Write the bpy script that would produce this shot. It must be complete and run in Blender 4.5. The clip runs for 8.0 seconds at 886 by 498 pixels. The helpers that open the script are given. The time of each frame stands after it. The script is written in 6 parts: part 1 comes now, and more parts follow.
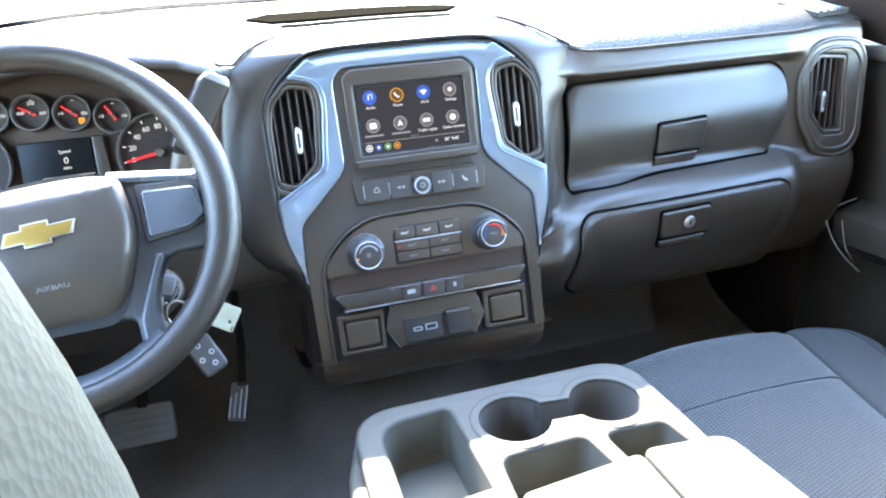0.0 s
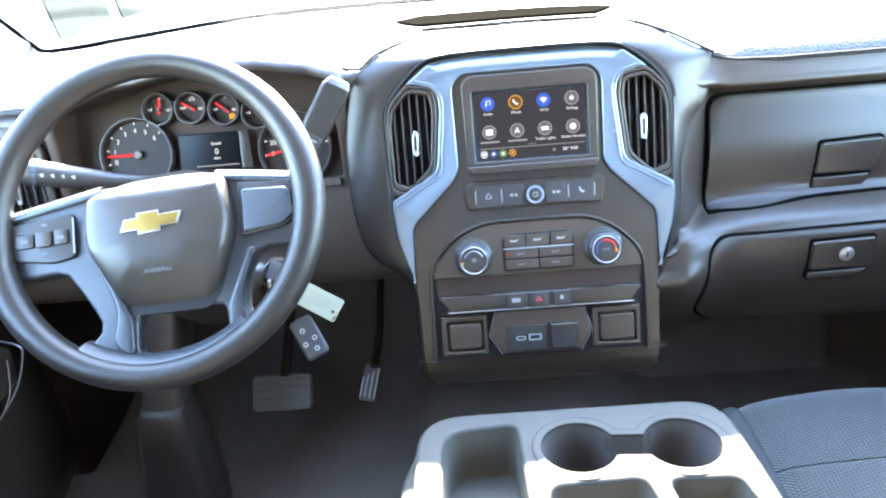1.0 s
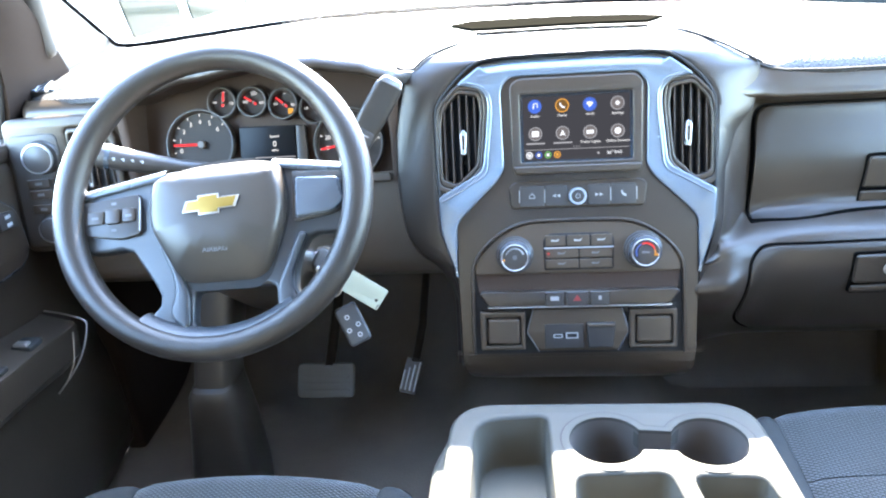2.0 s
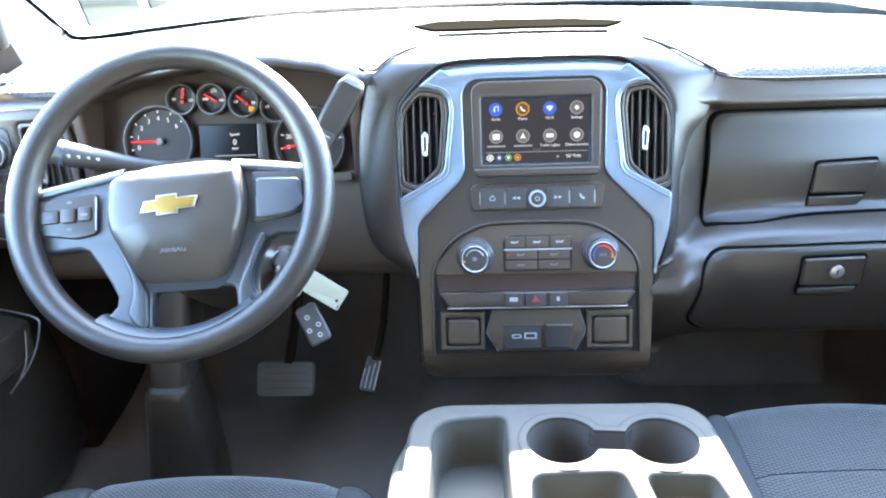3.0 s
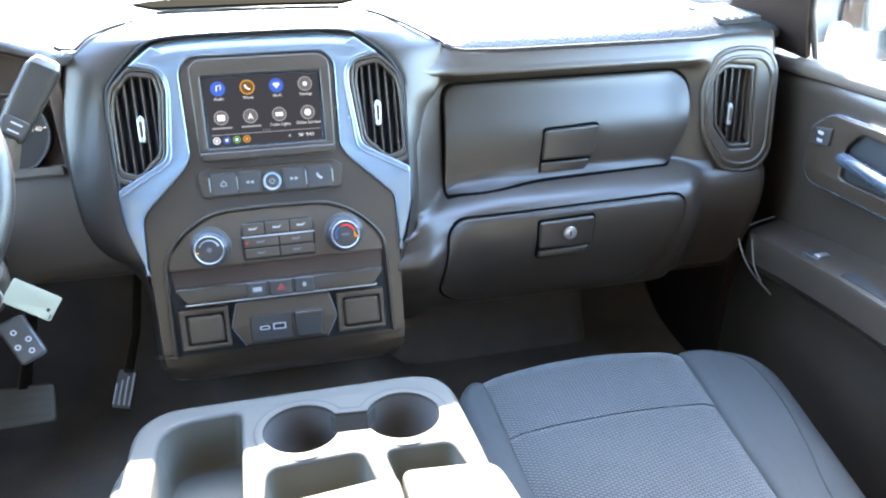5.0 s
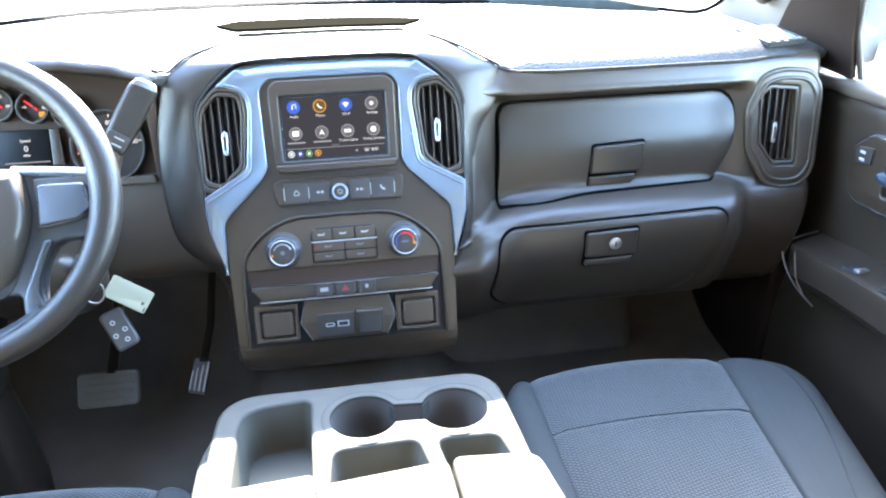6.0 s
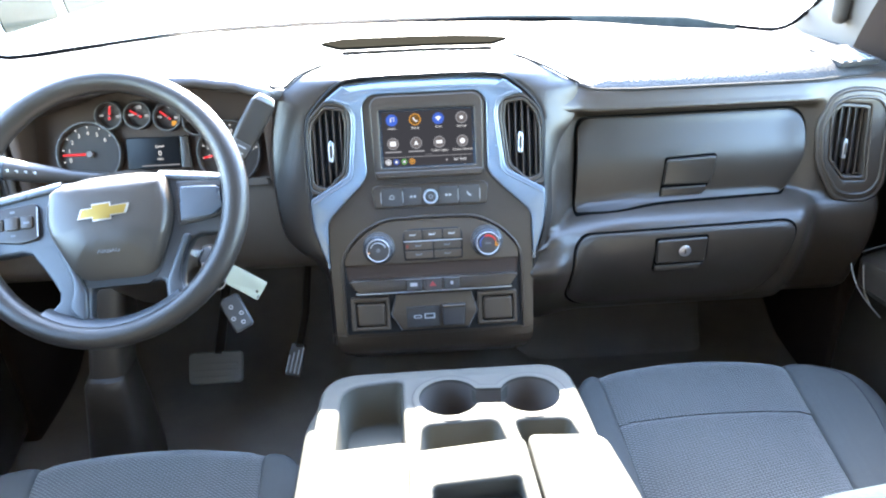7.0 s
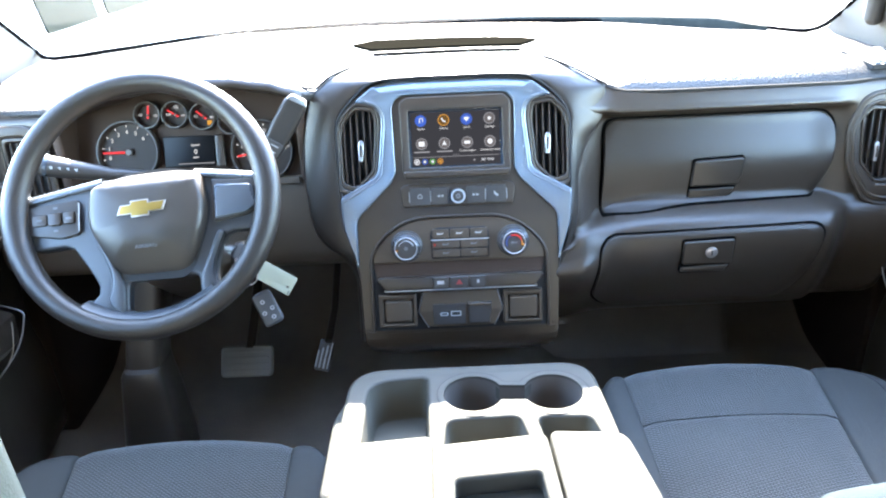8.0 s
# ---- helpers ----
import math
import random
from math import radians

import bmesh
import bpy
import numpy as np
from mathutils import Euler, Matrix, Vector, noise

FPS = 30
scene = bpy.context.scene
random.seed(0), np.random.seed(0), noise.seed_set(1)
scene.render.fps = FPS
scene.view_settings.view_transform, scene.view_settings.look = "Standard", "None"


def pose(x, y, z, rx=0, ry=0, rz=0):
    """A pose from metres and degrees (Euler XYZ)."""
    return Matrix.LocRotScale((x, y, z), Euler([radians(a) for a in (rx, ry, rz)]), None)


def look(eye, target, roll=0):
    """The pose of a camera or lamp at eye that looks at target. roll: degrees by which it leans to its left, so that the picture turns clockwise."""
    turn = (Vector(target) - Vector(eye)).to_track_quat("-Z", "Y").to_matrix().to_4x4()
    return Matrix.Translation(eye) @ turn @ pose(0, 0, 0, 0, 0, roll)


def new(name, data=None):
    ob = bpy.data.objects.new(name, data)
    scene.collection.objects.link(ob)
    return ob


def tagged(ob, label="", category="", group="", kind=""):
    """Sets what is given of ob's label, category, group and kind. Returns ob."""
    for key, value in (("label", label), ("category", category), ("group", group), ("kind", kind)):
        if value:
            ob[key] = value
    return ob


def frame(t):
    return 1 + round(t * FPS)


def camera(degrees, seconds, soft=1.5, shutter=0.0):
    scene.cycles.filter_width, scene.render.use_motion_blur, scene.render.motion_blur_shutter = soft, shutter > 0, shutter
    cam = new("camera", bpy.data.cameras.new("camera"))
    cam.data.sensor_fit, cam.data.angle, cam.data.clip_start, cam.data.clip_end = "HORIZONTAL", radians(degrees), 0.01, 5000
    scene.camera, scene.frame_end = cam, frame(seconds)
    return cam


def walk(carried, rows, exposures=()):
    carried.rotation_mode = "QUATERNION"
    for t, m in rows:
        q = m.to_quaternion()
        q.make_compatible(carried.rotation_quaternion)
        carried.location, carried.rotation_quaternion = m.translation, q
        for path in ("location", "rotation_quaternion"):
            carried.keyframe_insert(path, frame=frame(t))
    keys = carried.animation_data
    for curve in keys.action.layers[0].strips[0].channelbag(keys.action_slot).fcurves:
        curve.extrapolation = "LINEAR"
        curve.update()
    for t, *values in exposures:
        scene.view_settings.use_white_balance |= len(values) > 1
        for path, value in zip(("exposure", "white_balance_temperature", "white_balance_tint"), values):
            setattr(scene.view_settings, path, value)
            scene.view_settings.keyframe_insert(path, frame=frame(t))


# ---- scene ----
from mathutils.bvhtree import BVHTree

cam = camera(61.0, 8.0, soft=2.1)
PATH = [
    (0, (-0.247, -1.0, 0.959), (0.255, 0.753, 0.138), -2.7),
    (0.5, (-0.152, -0.998, 0.966), (0.014, 0.825, 0.159), -5.0),
    (1, (-0.095, -1.011, 0.977), (-0.161, 0.812, 0.156), -5.1),
    (1.5, (-0.084, -1.035, 0.98), (-0.249, 0.784, 0.164), -4.5),
    (1.7, (-0.081, -1.045, 0.971), (-0.278, 0.782, 0.182), -4.4),
    (2.8, (-0.085, -1.053, 0.987), (-0.246, 0.771, 0.181), -2.8),
    (3, (-0.08, -1.053, 0.985), (-0.179, 0.774, 0.175), -2.5),
    (3.5, (-0.05, -1.039, 0.974), (0.035, 0.781, 0.148), -1.8),
    (4, (0.0, -1.031, 0.956), (0.29, 0.764, 0.122), -1.2),
    (4.5, (0.018, -1.033, 0.95), (0.404, 0.743, 0.116), -0.9),
    (4.7, (0.017, -1.032, 0.946), (0.422, 0.741, 0.116), -0.9),
    (5.8, (0.004, -1.079, 0.983), (0.314, 0.707, 0.138), -1.3),
    (6, (0.001, -1.105, 0.997), (0.262, 0.694, 0.162), -1.5),
    (6.5, (-0.016, -1.162, 1.028), (0.128, 0.651, 0.196), -2.0),
    (7, (-0.025, -1.205, 1.044), (0.045, 0.615, 0.218), -2.3),
    (7.5, (-0.024, -1.219, 1.047), (0.009, 0.605, 0.226), -2.4),
    (8, (-0.02, -1.223, 1.051), (-0.03, 0.599, 0.226), -2.7),
]
walk(cam, [(t, look(eye, target, roll)) for t, eye, target, roll in PATH], [(0, 6.12), (1.5, 6.25), (3, 6.20), (4.5, 6.18), (6, 6.16), (7.5, 5.90), (8, 5.86)])

# ---- world, sun, exposure ----
world = bpy.data.worlds.new("sky")
scene.world = world
world.use_nodes = True
wn = world.node_tree.nodes
sky = wn.new("ShaderNodeTexSky")
sky.sky_type, sky.sun_disc = "NISHITA", False
sky.dust_density, sky.ozone_density = 0.7, 1.3
SUN_UP, SUN_SIDE = 41.0, 1.0
sky.sun_elevation, sky.sun_rotation = radians(SUN_UP), radians(SUN_SIDE)
world.node_tree.links.new(sky.outputs[0], wn["Background"].inputs[0])
wn["Background"].inputs[1].default_value = 0.15
sun = new("sun", bpy.data.lights.new("sun", "SUN"))
sun.data.energy, sun.data.angle, sun.data.color = 2.6, radians(0.5), (1.0, 0.91, 0.78)
up, side = radians(SUN_UP), radians(SUN_SIDE)
sun.matrix_basis = look((3 * math.sin(side), 3 * math.cos(side), 3 * math.tan(up)), (0, 0, 0))


# ---- materials ----
def nodes_of(name):
    m = bpy.data.materials.new(name)
    m.use_nodes = True
    return m, m.node_tree.nodes, m.node_tree.links


def surface(name, colour, rough=0.5, metal=0.0, grain=0.0, grain_size=0.002, mottle=0.12, mottle_size=0.08, spec=0.5, coat=0.0, kind="noise", glint=0.0):
    """A principled surface with fine relief and a slow change of tone and gloss; the last argument lifts the lighter
    tone.
    """
    m, n, l = nodes_of(name)
    b = n["Principled BSDF"]
    b.inputs["Metallic"].default_value = metal
    b.inputs["Specular IOR Level"].default_value = spec
    b.inputs["Coat Weight"].default_value = coat
    b.inputs["Coat Roughness"].default_value = 0.15
    co = n.new("ShaderNodeTexCoord")
    slow = n.new("ShaderNodeTexNoise")
    slow.inputs["Scale"].default_value, slow.inputs["Detail"].default_value = 1 / mottle_size, 5
    l.new(co.outputs["Object"], slow.inputs["Vector"])
    tone = n.new("ShaderNodeMix")
    tone.data_type = "RGBA"
    tone.inputs["A"].default_value = (*[c * (1 - mottle) for c in colour], 1)
    tone.inputs["B"].default_value = (*[min(1, c * (1 + mottle) + glint * 0.02) for c in colour], 1)
    l.new(slow.outputs["Fac"], tone.inputs["Factor"])
    l.new(tone.outputs["Result"], b.inputs["Base Color"])
    gloss = n.new("ShaderNodeMapRange")
    gloss.inputs["To Min"].default_value, gloss.inputs["To Max"].default_value = max(0.02, rough - 0.02), min(1, rough + 0.04)
    l.new(slow.outputs["Fac"], gloss.inputs["Value"])
    l.new(gloss.outputs["Result"], b.inputs["Roughness"])
    if grain:
        if kind == "leather":
            fine = n.new("ShaderNodeTexVoronoi")
            fine.inputs["Scale"].default_value = 1 / grain_size
            height = fine.outputs["Distance"]
        elif kind == "weave":
            fine = n.new("ShaderNodeTexMagic")
            fine.turbulence_depth = 1
            fine.inputs["Scale"].default_value = 1 / grain_size
            height = fine.outputs["Fac"]
        else:
            fine = n.new("ShaderNodeTexNoise")
            fine.inputs["Scale"].default_value, fine.inputs["Detail"].default_value = 1 / grain_size, 2
            height = fine.outputs["Fac"]
        l.new(co.outputs["Object"], fine.inputs["Vector"])
        bump = n.new("ShaderNodeBump")
        bump.inputs["Strength"].default_value, bump.inputs["Distance"].default_value = grain, grain_size * 0.35
        l.new(height, bump.inputs["Height"])
        l.new(bump.outputs["Normal"], b.inputs["Normal"])
    return m


def glowing(name, colour, power):
    m, n, l = nodes_of(name)
    e = n.new("ShaderNodeEmission")
    e.inputs[0].default_value, e.inputs[1].default_value = (*colour, 1), power * 0.10
    l.new(e.outputs[0], n["Material Output"].inputs[0])
    return m


def cloth(name, colour, cell, strength=0.6):
    """Woven seat cloth: a fine staggered cell pattern in tone and relief over a soft slow mottle."""
    m, n, l = nodes_of(name)
    b = n["Principled BSDF"]
    b.inputs["Roughness"].default_value, b.inputs["Specular IOR Level"].default_value = 0.9, 0.2
    b.inputs["Sheen Weight"].default_value, b.inputs["Sheen Roughness"].default_value = 0.25, 0.5
    co = n.new("ShaderNodeTexCoord")
    brick = n.new("ShaderNodeTexBrick")
    brick.inputs["Scale"].default_value = 1.0
    brick.inputs["Brick Width"].default_value, brick.inputs["Row Height"].default_value = cell, cell * 0.7
    brick.inputs["Mortar Size"].default_value, brick.inputs["Mortar Smooth"].default_value = cell * 0.26, 0.8
    brick.inputs["Color1"].default_value = (*[c * 1.15 for c in colour], 1)
    brick.inputs["Color2"].default_value = (*[c * 0.95 for c in colour], 1)
    brick.inputs["Mortar"].default_value = (*[c * 0.45 for c in colour], 1)
    turn = n.new("ShaderNodeMapping")
    turn.inputs["Rotation"].default_value = (0, 0, radians(38))
    l.new(co.outputs["Object"], turn.inputs["Vector"])
    l.new(turn.outputs["Vector"], brick.inputs["Vector"])
    slow = n.new("ShaderNodeTexNoise")
    slow.inputs["Scale"].default_value, slow.inputs["Detail"].default_value = 9, 6
    l.new(co.outputs["Object"], slow.inputs["Vector"])
    tone = n.new("ShaderNodeMix")
    tone.data_type, tone.blend_type = "RGBA", "MULTIPLY"
    tone.inputs["Factor"].default_value = 0.35
    l.new(brick.outputs["Color"], tone.inputs["A"])
    l.new(slow.outputs["Fac"], tone.inputs["B"])
    l.new(tone.outputs["Result"], b.inputs["Base Color"])
    bump = n.new("ShaderNodeBump")
    bump.inputs["Strength"].default_value, bump.inputs["Distance"].default_value = strength, cell * 0.25
    bump.invert = True
    l.new(brick.outputs["Fac"], bump.inputs["Height"])
    l.new(bump.outputs["Normal"], b.inputs["Normal"])
    return m


def pane(name, tint, gloss):
    """Thin glass: mostly clear, with a Fresnel sheen."""
    m, n, l = nodes_of(name)
    clear, shine, mix, fres = n.new("ShaderNodeBsdfTransparent"), n.new("ShaderNodeBsdfGlossy"), n.new("ShaderNodeMixShader"), n.new("ShaderNodeFresnel")
    clear.inputs[0].default_value, shine.inputs["Roughness"].default_value = (*tint, 1), gloss
    l.new(fres.outputs[0], mix.inputs[0])
    l.new(clear.outputs[0], mix.inputs[1])
    l.new(shine.outputs[0], mix.inputs[2])
    l.new(mix.outputs[0], n["Material Output"].inputs[0])
    return m


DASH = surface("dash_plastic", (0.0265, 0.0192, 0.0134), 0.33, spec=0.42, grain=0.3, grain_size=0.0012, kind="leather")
# the pad's pale fine speckle stands for sun glints on its grain
PAD = surface("dash_pad", (0.017, 0.0163, 0.0155), 0.5, spec=0.30, grain=1.0, grain_size=0.0030, kind="leather", mottle=0.95, mottle_size=0.0036, glint=1.1)
DOOR_FACE = surface("door_face_plastic", (0.021, 0.0152, 0.0105), 0.33, spec=0.38, grain=0.2, grain_size=0.001, kind="leather")
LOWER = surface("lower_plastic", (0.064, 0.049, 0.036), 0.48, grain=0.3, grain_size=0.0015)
POD = surface("pod_plastic", (0.017, 0.0125, 0.0092), 0.34, spec=0.40, grain=0.35, grain_size=0.0013, kind="leather")
CAVE = surface("hood_lining", (0.036, 0.0215, 0.0145), 0.7, spec=0.25, grain=0.3, grain_size=0.0015)
STACK = surface("stack_plastic", (0.025, 0.0168, 0.0108), 0.33, spec=0.42, grain=0.15, grain_size=0.0008)
CLIMATE = surface("climate_face", (0.047, 0.0325, 0.0205), 0.42, spec=0.36, grain=0.15, grain_size=0.0008)
SEAM = surface("seam_black", (0.004, 0.004, 0.004), 0.8)
DEEP = surface("deep_black", (0.003, 0.003, 0.003), 0.95, spec=0.0)
SILVER = surface("satin_silver", (0.128, 0.152, 0.182), 0.25, metal=0.6, grain=0.05, grain_size=0.0006, mottle=0.05)
CHROME = surface("bright_chrome", (0.75, 0.76, 0.78), 0.14, metal=1.0, mottle=0.03)
BUTTON = surface("button_black", (0.022, 0.0185, 0.0165), 0.42, grain=0.1, grain_size=0.0008)
GLOSS = surface("gloss_black", (0.010, 0.010, 0.011), 0.2, mottle=0.05)
SLAT = surface("vent_slat", (0.034, 0.023, 0.017), 0.42, spec=0.35)
LEATHER = surface("wheel_rim_urethane", (0.0155, 0.0125, 0.0102), 0.36, spec=0.42, grain=0.5, grain_size=0.0016, kind="leather")
HUB = surface("hub_plastic", (0.027, 0.022, 0.0178), 0.38, spec=0.42, grain=0.2, grain_size=0.001, kind="leather")
# satin grey with the blue of reflected sky put into its base
SPOKE = surface("sky_blue_satin", (0.060, 0.074, 0.092), 0.26, spec=0.8, metal=0.45, grain=0.1, grain_size=0.001)
SATIN_GREY = surface("wheel_satin_grey", (0.022, 0.0245, 0.028), 0.40, spec=0.5, grain=0.25, grain_size=0.001, kind="leather")
GOLD = surface("emblem_gold", (0.22, 0.145, 0.032), 0.35, metal=0.6, mottle=0.04)
CONSOLE = surface("console_plastic", (0.038, 0.0385, 0.0345), 0.62, spec=0.15, grain=0.3, grain_size=0.0012, kind="leather", mottle=0.06)
# console plastic lightened for sun bouncing inside the bin and trays
BIN = surface("tray_bounce_light", (0.056, 0.055, 0.046), 0.7, spec=0.2, grain=0.3, grain_size=0.0012)
CUP = surface("cup_rubber", (0.05, 0.045, 0.042), 0.6, grain=0.2, grain_size=0.001)
CLOTH_MID = cloth("seat_cloth_woven", (0.058, 0.0575, 0.054), 0.0066, 0.6)
CLOTH_SIDE = surface("seat_cloth_plain", (0.037, 0.0372, 0.0355), 0.85, grain=0.5, grain_size=0.0012, kind="weave", spec=0.2)
SEAT_BACK = surface("seat_back_vinyl", (0.042, 0.046, 0.041), 0.75, spec=0.25, grain=0.3, grain_size=0.002, kind="leather")
CARPET = surface("floor_vinyl", (0.135, 0.108, 0.086), 0.55, spec=0.35, grain=0.6, grain_size=0.004, mottle=0.3)
PEDAL = surface("pedal_rubber", (0.15, 0.145, 0.13), 0.6, grain=0.2)
STEEL = surface("dull_steel", (0.32, 0.30, 0.29), 0.4, metal=0.9, mottle=0.2, mottle_size=0.02)
SEALS = surface("door_seal_rubber", (0.018, 0.016, 0.014), 0.6)
# near-black tone for the shade inside the defroster slot
SLOT = surface("slot_shade", (0.0032, 0.0029, 0.0021), 0.9, spec=0.0)
# on the pillars these two tones also carry sun and shade
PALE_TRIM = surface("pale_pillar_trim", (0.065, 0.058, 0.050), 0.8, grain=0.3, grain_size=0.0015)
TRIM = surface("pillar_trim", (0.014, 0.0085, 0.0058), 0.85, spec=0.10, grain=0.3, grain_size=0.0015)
LINER = surface("headliner_cloth", (0.40, 0.35, 0.29), 0.95, grain=0.4, grain_size=0.002)
WHITE_TAG = surface("white_card", (0.22, 0.22, 0.155), 0.6, mottle=0.05)
FOB = surface("fob_plastic", (0.028, 0.028, 0.028), 0.4, grain=0.2)
MARK = surface("grey_print", (0.26, 0.26, 0.26), 0.6)
DIM = surface("dim_print", (0.09, 0.09, 0.095), 0.6)
SATIN = surface("satin_chrome", (0.42, 0.43, 0.45), 0.30, metal=1.0, mottle=0.05)
RED = surface("red_print", (0.22, 0.02, 0.02), 0.5)
RINGS = surface("gauge_ring", (0.045, 0.040, 0.036), 0.45)
DIAL = surface("dial_face", (0.023, 0.0165, 0.0128), 0.55, spec=0.2, mottle=0.08)
INFO = surface("matt_display", (0.004, 0.004, 0.0045), 0.35, spec=0.12, mottle=0.05)
PAINT = surface("body_paint", (0.72, 0.73, 0.74), 0.25, coat=0.6, mottle=0.03)
ASPHALT = surface("lot_asphalt", (0.098, 0.095, 0.088), 0.9, grain=0.6, grain_size=0.02, mottle=0.25, mottle_size=1.5)
HOUSING = surface("mirror_housing", (0.045, 0.045, 0.04), 0.6, grain=0.3, grain_size=0.002)
VAN_GLASS = surface("van_glass", (0.010, 0.0125, 0.0095), 0.5, spec=0.03, mottle=0.4, mottle_size=0.12)
COWL = surface("cowl_plastic", (0.020, 0.022, 0.019), 0.75, spec=0.1, mottle=0.7, mottle_size=0.02, grain=0.3, grain_size=0.003)
MIRROR = surface("mirror_glass", (0.32, 0.38, 0.44), 0.03, metal=1.0, mottle=0.02)
GLASS = pane("cabin_glass", (0.90, 0.93, 0.91), 0.02)
# unseen rear panes; their blue tint dims and cools light on the dash
TINTED = pane("light_shaping_glass", (0.19, 0.255, 0.32), 0.02)
L_WHITE = glowing("lit_white", (0.85, 0.88, 0.95), 0.22)
L_GREY = glowing("lit_grey", (0.6, 0.6, 0.65), 0.11)
L_BLUE = glowing("lit_blue", (0.08, 0.18, 0.75), 0.16)
L_ORANGE = glowing("lit_orange", (0.9, 0.42, 0.07), 0.17)
L_SLATE = glowing("lit_slate", (0.34, 0.31, 0.32), 0.09)
L_BROWN = glowing("lit_brown", (0.36, 0.2, 0.07), 0.09)
L_GREEN = glowing("lit_green", (0.25, 0.7, 0.2), 0.14)
L_RED = glowing("lit_red", (0.95, 0.05, 0.06), 0.24)
L_DARK = glowing("lit_screen", (0.055, 0.055, 0.065), 0.17)
L_TEXT = glowing("lit_text", (0.8, 0.8, 0.82), 0.2)

# ---- building helpers ----
WORLD = {}


def thing(name, loc, label, category, group="", kind=""):
    ob = new(name)
    ob.empty_display_size = 0.02
    ob.matrix_basis = Matrix.Translation(loc)
    WORLD[ob] = ob.matrix_basis.copy()
    return tagged(ob, label, category, group, kind)


def finish(me, smooth=40):
    me.polygons.foreach_set("use_smooth", [not (me.get("plate") and abs(p.normal.z) > 0.9999) for p in me.polygons])
    me.set_sharp_from_angle(angle=radians(smooth))
    return me


def part(name, data, material, parent=None, label="", m=None, smooth=40):
    """Links a bmesh or mesh as one object, under a thing or a part, at the world pose m."""
    if isinstance(data, bmesh.types.BMesh):
        me = bpy.data.meshes.new(name)
        bmesh.ops.recalc_face_normals(data, faces=data.faces)
        data.to_mesh(me)
        data.free()
    else:
        me = data
    if not me.materials:
        me.materials.append(material)
        finish(me, smooth)
    ob = new(name, me)
    m = m if m is not None else Matrix()
    if parent is not None:
        ob.parent = parent
        ob.matrix_parent_inverse = WORLD[parent].inverted()
    ob.matrix_basis = m
    WORLD[ob] = m.copy()
    if label:
        ob["label"] = label
    return ob


def board(o, lean, turn=0.0, spin=0.0):
    """A frame on a leaning face: local x to the right, y up the face, z out of it to the cabin."""
    a = radians(lean)
    m = Matrix(((1, 0, 0, o[0]), (0, math.sin(a), -math.cos(a), o[1]), (0, math.cos(a), math.sin(a), o[2]), (0, 0, 0, 1)))
    return Matrix.Translation(o) @ Matrix.Rotation(radians(turn), 4, "Z") @ Matrix.Translation([-c for c in o]) @ m @ Matrix.Rotation(radians(spin), 4, "Z")


def at(frame_m, u, v, n=0.0, spin=0.0):
    return frame_m @ Matrix.Translation((u, v, n)) @ Matrix.Rotation(radians(spin), 4, "Z")


def rounded(points, r, seg=5):
    """Rounds the corners of an outline."""
    out, k = [], len(points)
    for i, p in enumerate(points):
        p, a, b = Vector(p), Vector(points[i - 1]), Vector(points[(i + 1) % k])
        rr = r[i] if isinstance(r, (list, tuple)) else r
        da, db = (a - p), (b - p)
        cut = min(rr, 0.48 * da.length, 0.48 * db.length)
        s, e = p + da.normalized() * cut, p + db.normalized() * cut
        for j in range(seg + 1):
            t = j / seg
            out.append(tuple((1 - t) ** 2 * s + 2 * t * (1 - t) * p + t * t * e))
    return out


def box(u0, v0, u1, v1, r=0.0, seg=5):
    pts = [(u0, v0), (u1, v0), (u1, v1), (u0, v1)]
    return rounded(pts, r, seg) if r else pts


def ring(u, v, r, k=32, squash=1.0):
    return [(u + r * math.cos(2 * math.pi * i / k), v + r * squash * math.sin(2 * math.pi * i / k)) for i in range(k)]


def both_sides(half):
    """Closes a right-hand half outline (top to bottom) with its mirror image."""
    return list(half) + [(-u, v) for u, v in reversed(half)]


def slab(outline, front, thick, bevel=0.0, holes=(), res=2):
    """A plate with an outline and holes, its front face at local z = front."""
    c = bpy.data.curves.new("outline", "CURVE")
    c.dimensions, c.fill_mode = "2D", "BOTH"
    c.extrude, c.bevel_depth, c.offset, c.bevel_resolution = max(1e-5, thick / 2 - bevel), bevel, -bevel, res
    for pts in (outline, *holes):
        s = c.splines.new("POLY")
        s.points.add(len(pts) - 1)
        s.use_cyclic_u = True
        for p, q in zip(s.points, pts):
            p.co = (q[0], q[1], 0, 1)
    ob = bpy.data.objects.new("outline", c)
    me = bpy.data.meshes.new_from_object(ob)
    bpy.data.objects.remove(ob)
    bpy.data.curves.remove(c)
    me.transform(Matrix.Translation((0, 0, front - thick / 2)))
    me.materials.clear()
    me["plate"] = True
    bm = bmesh.new()
    bm.from_mesh(me)
    bmesh.ops.remove_doubles(bm, verts=bm.verts, dist=2e-6)
    bm.to_mesh(me)
    bm.free()
    return me


def words(text, size, depth=0.0004):
    c = bpy.data.curves.new("words", "FONT")
    c.body, c.size, c.align_x, c.align_y, c.extrude = text, size, "CENTER", "CENTER", depth
    ob = bpy.data.objects.new("words", c)
    me = bpy.data.meshes.new_from_object(ob)
    bpy.data.objects.remove(ob)
    me.materials.clear()
    return me


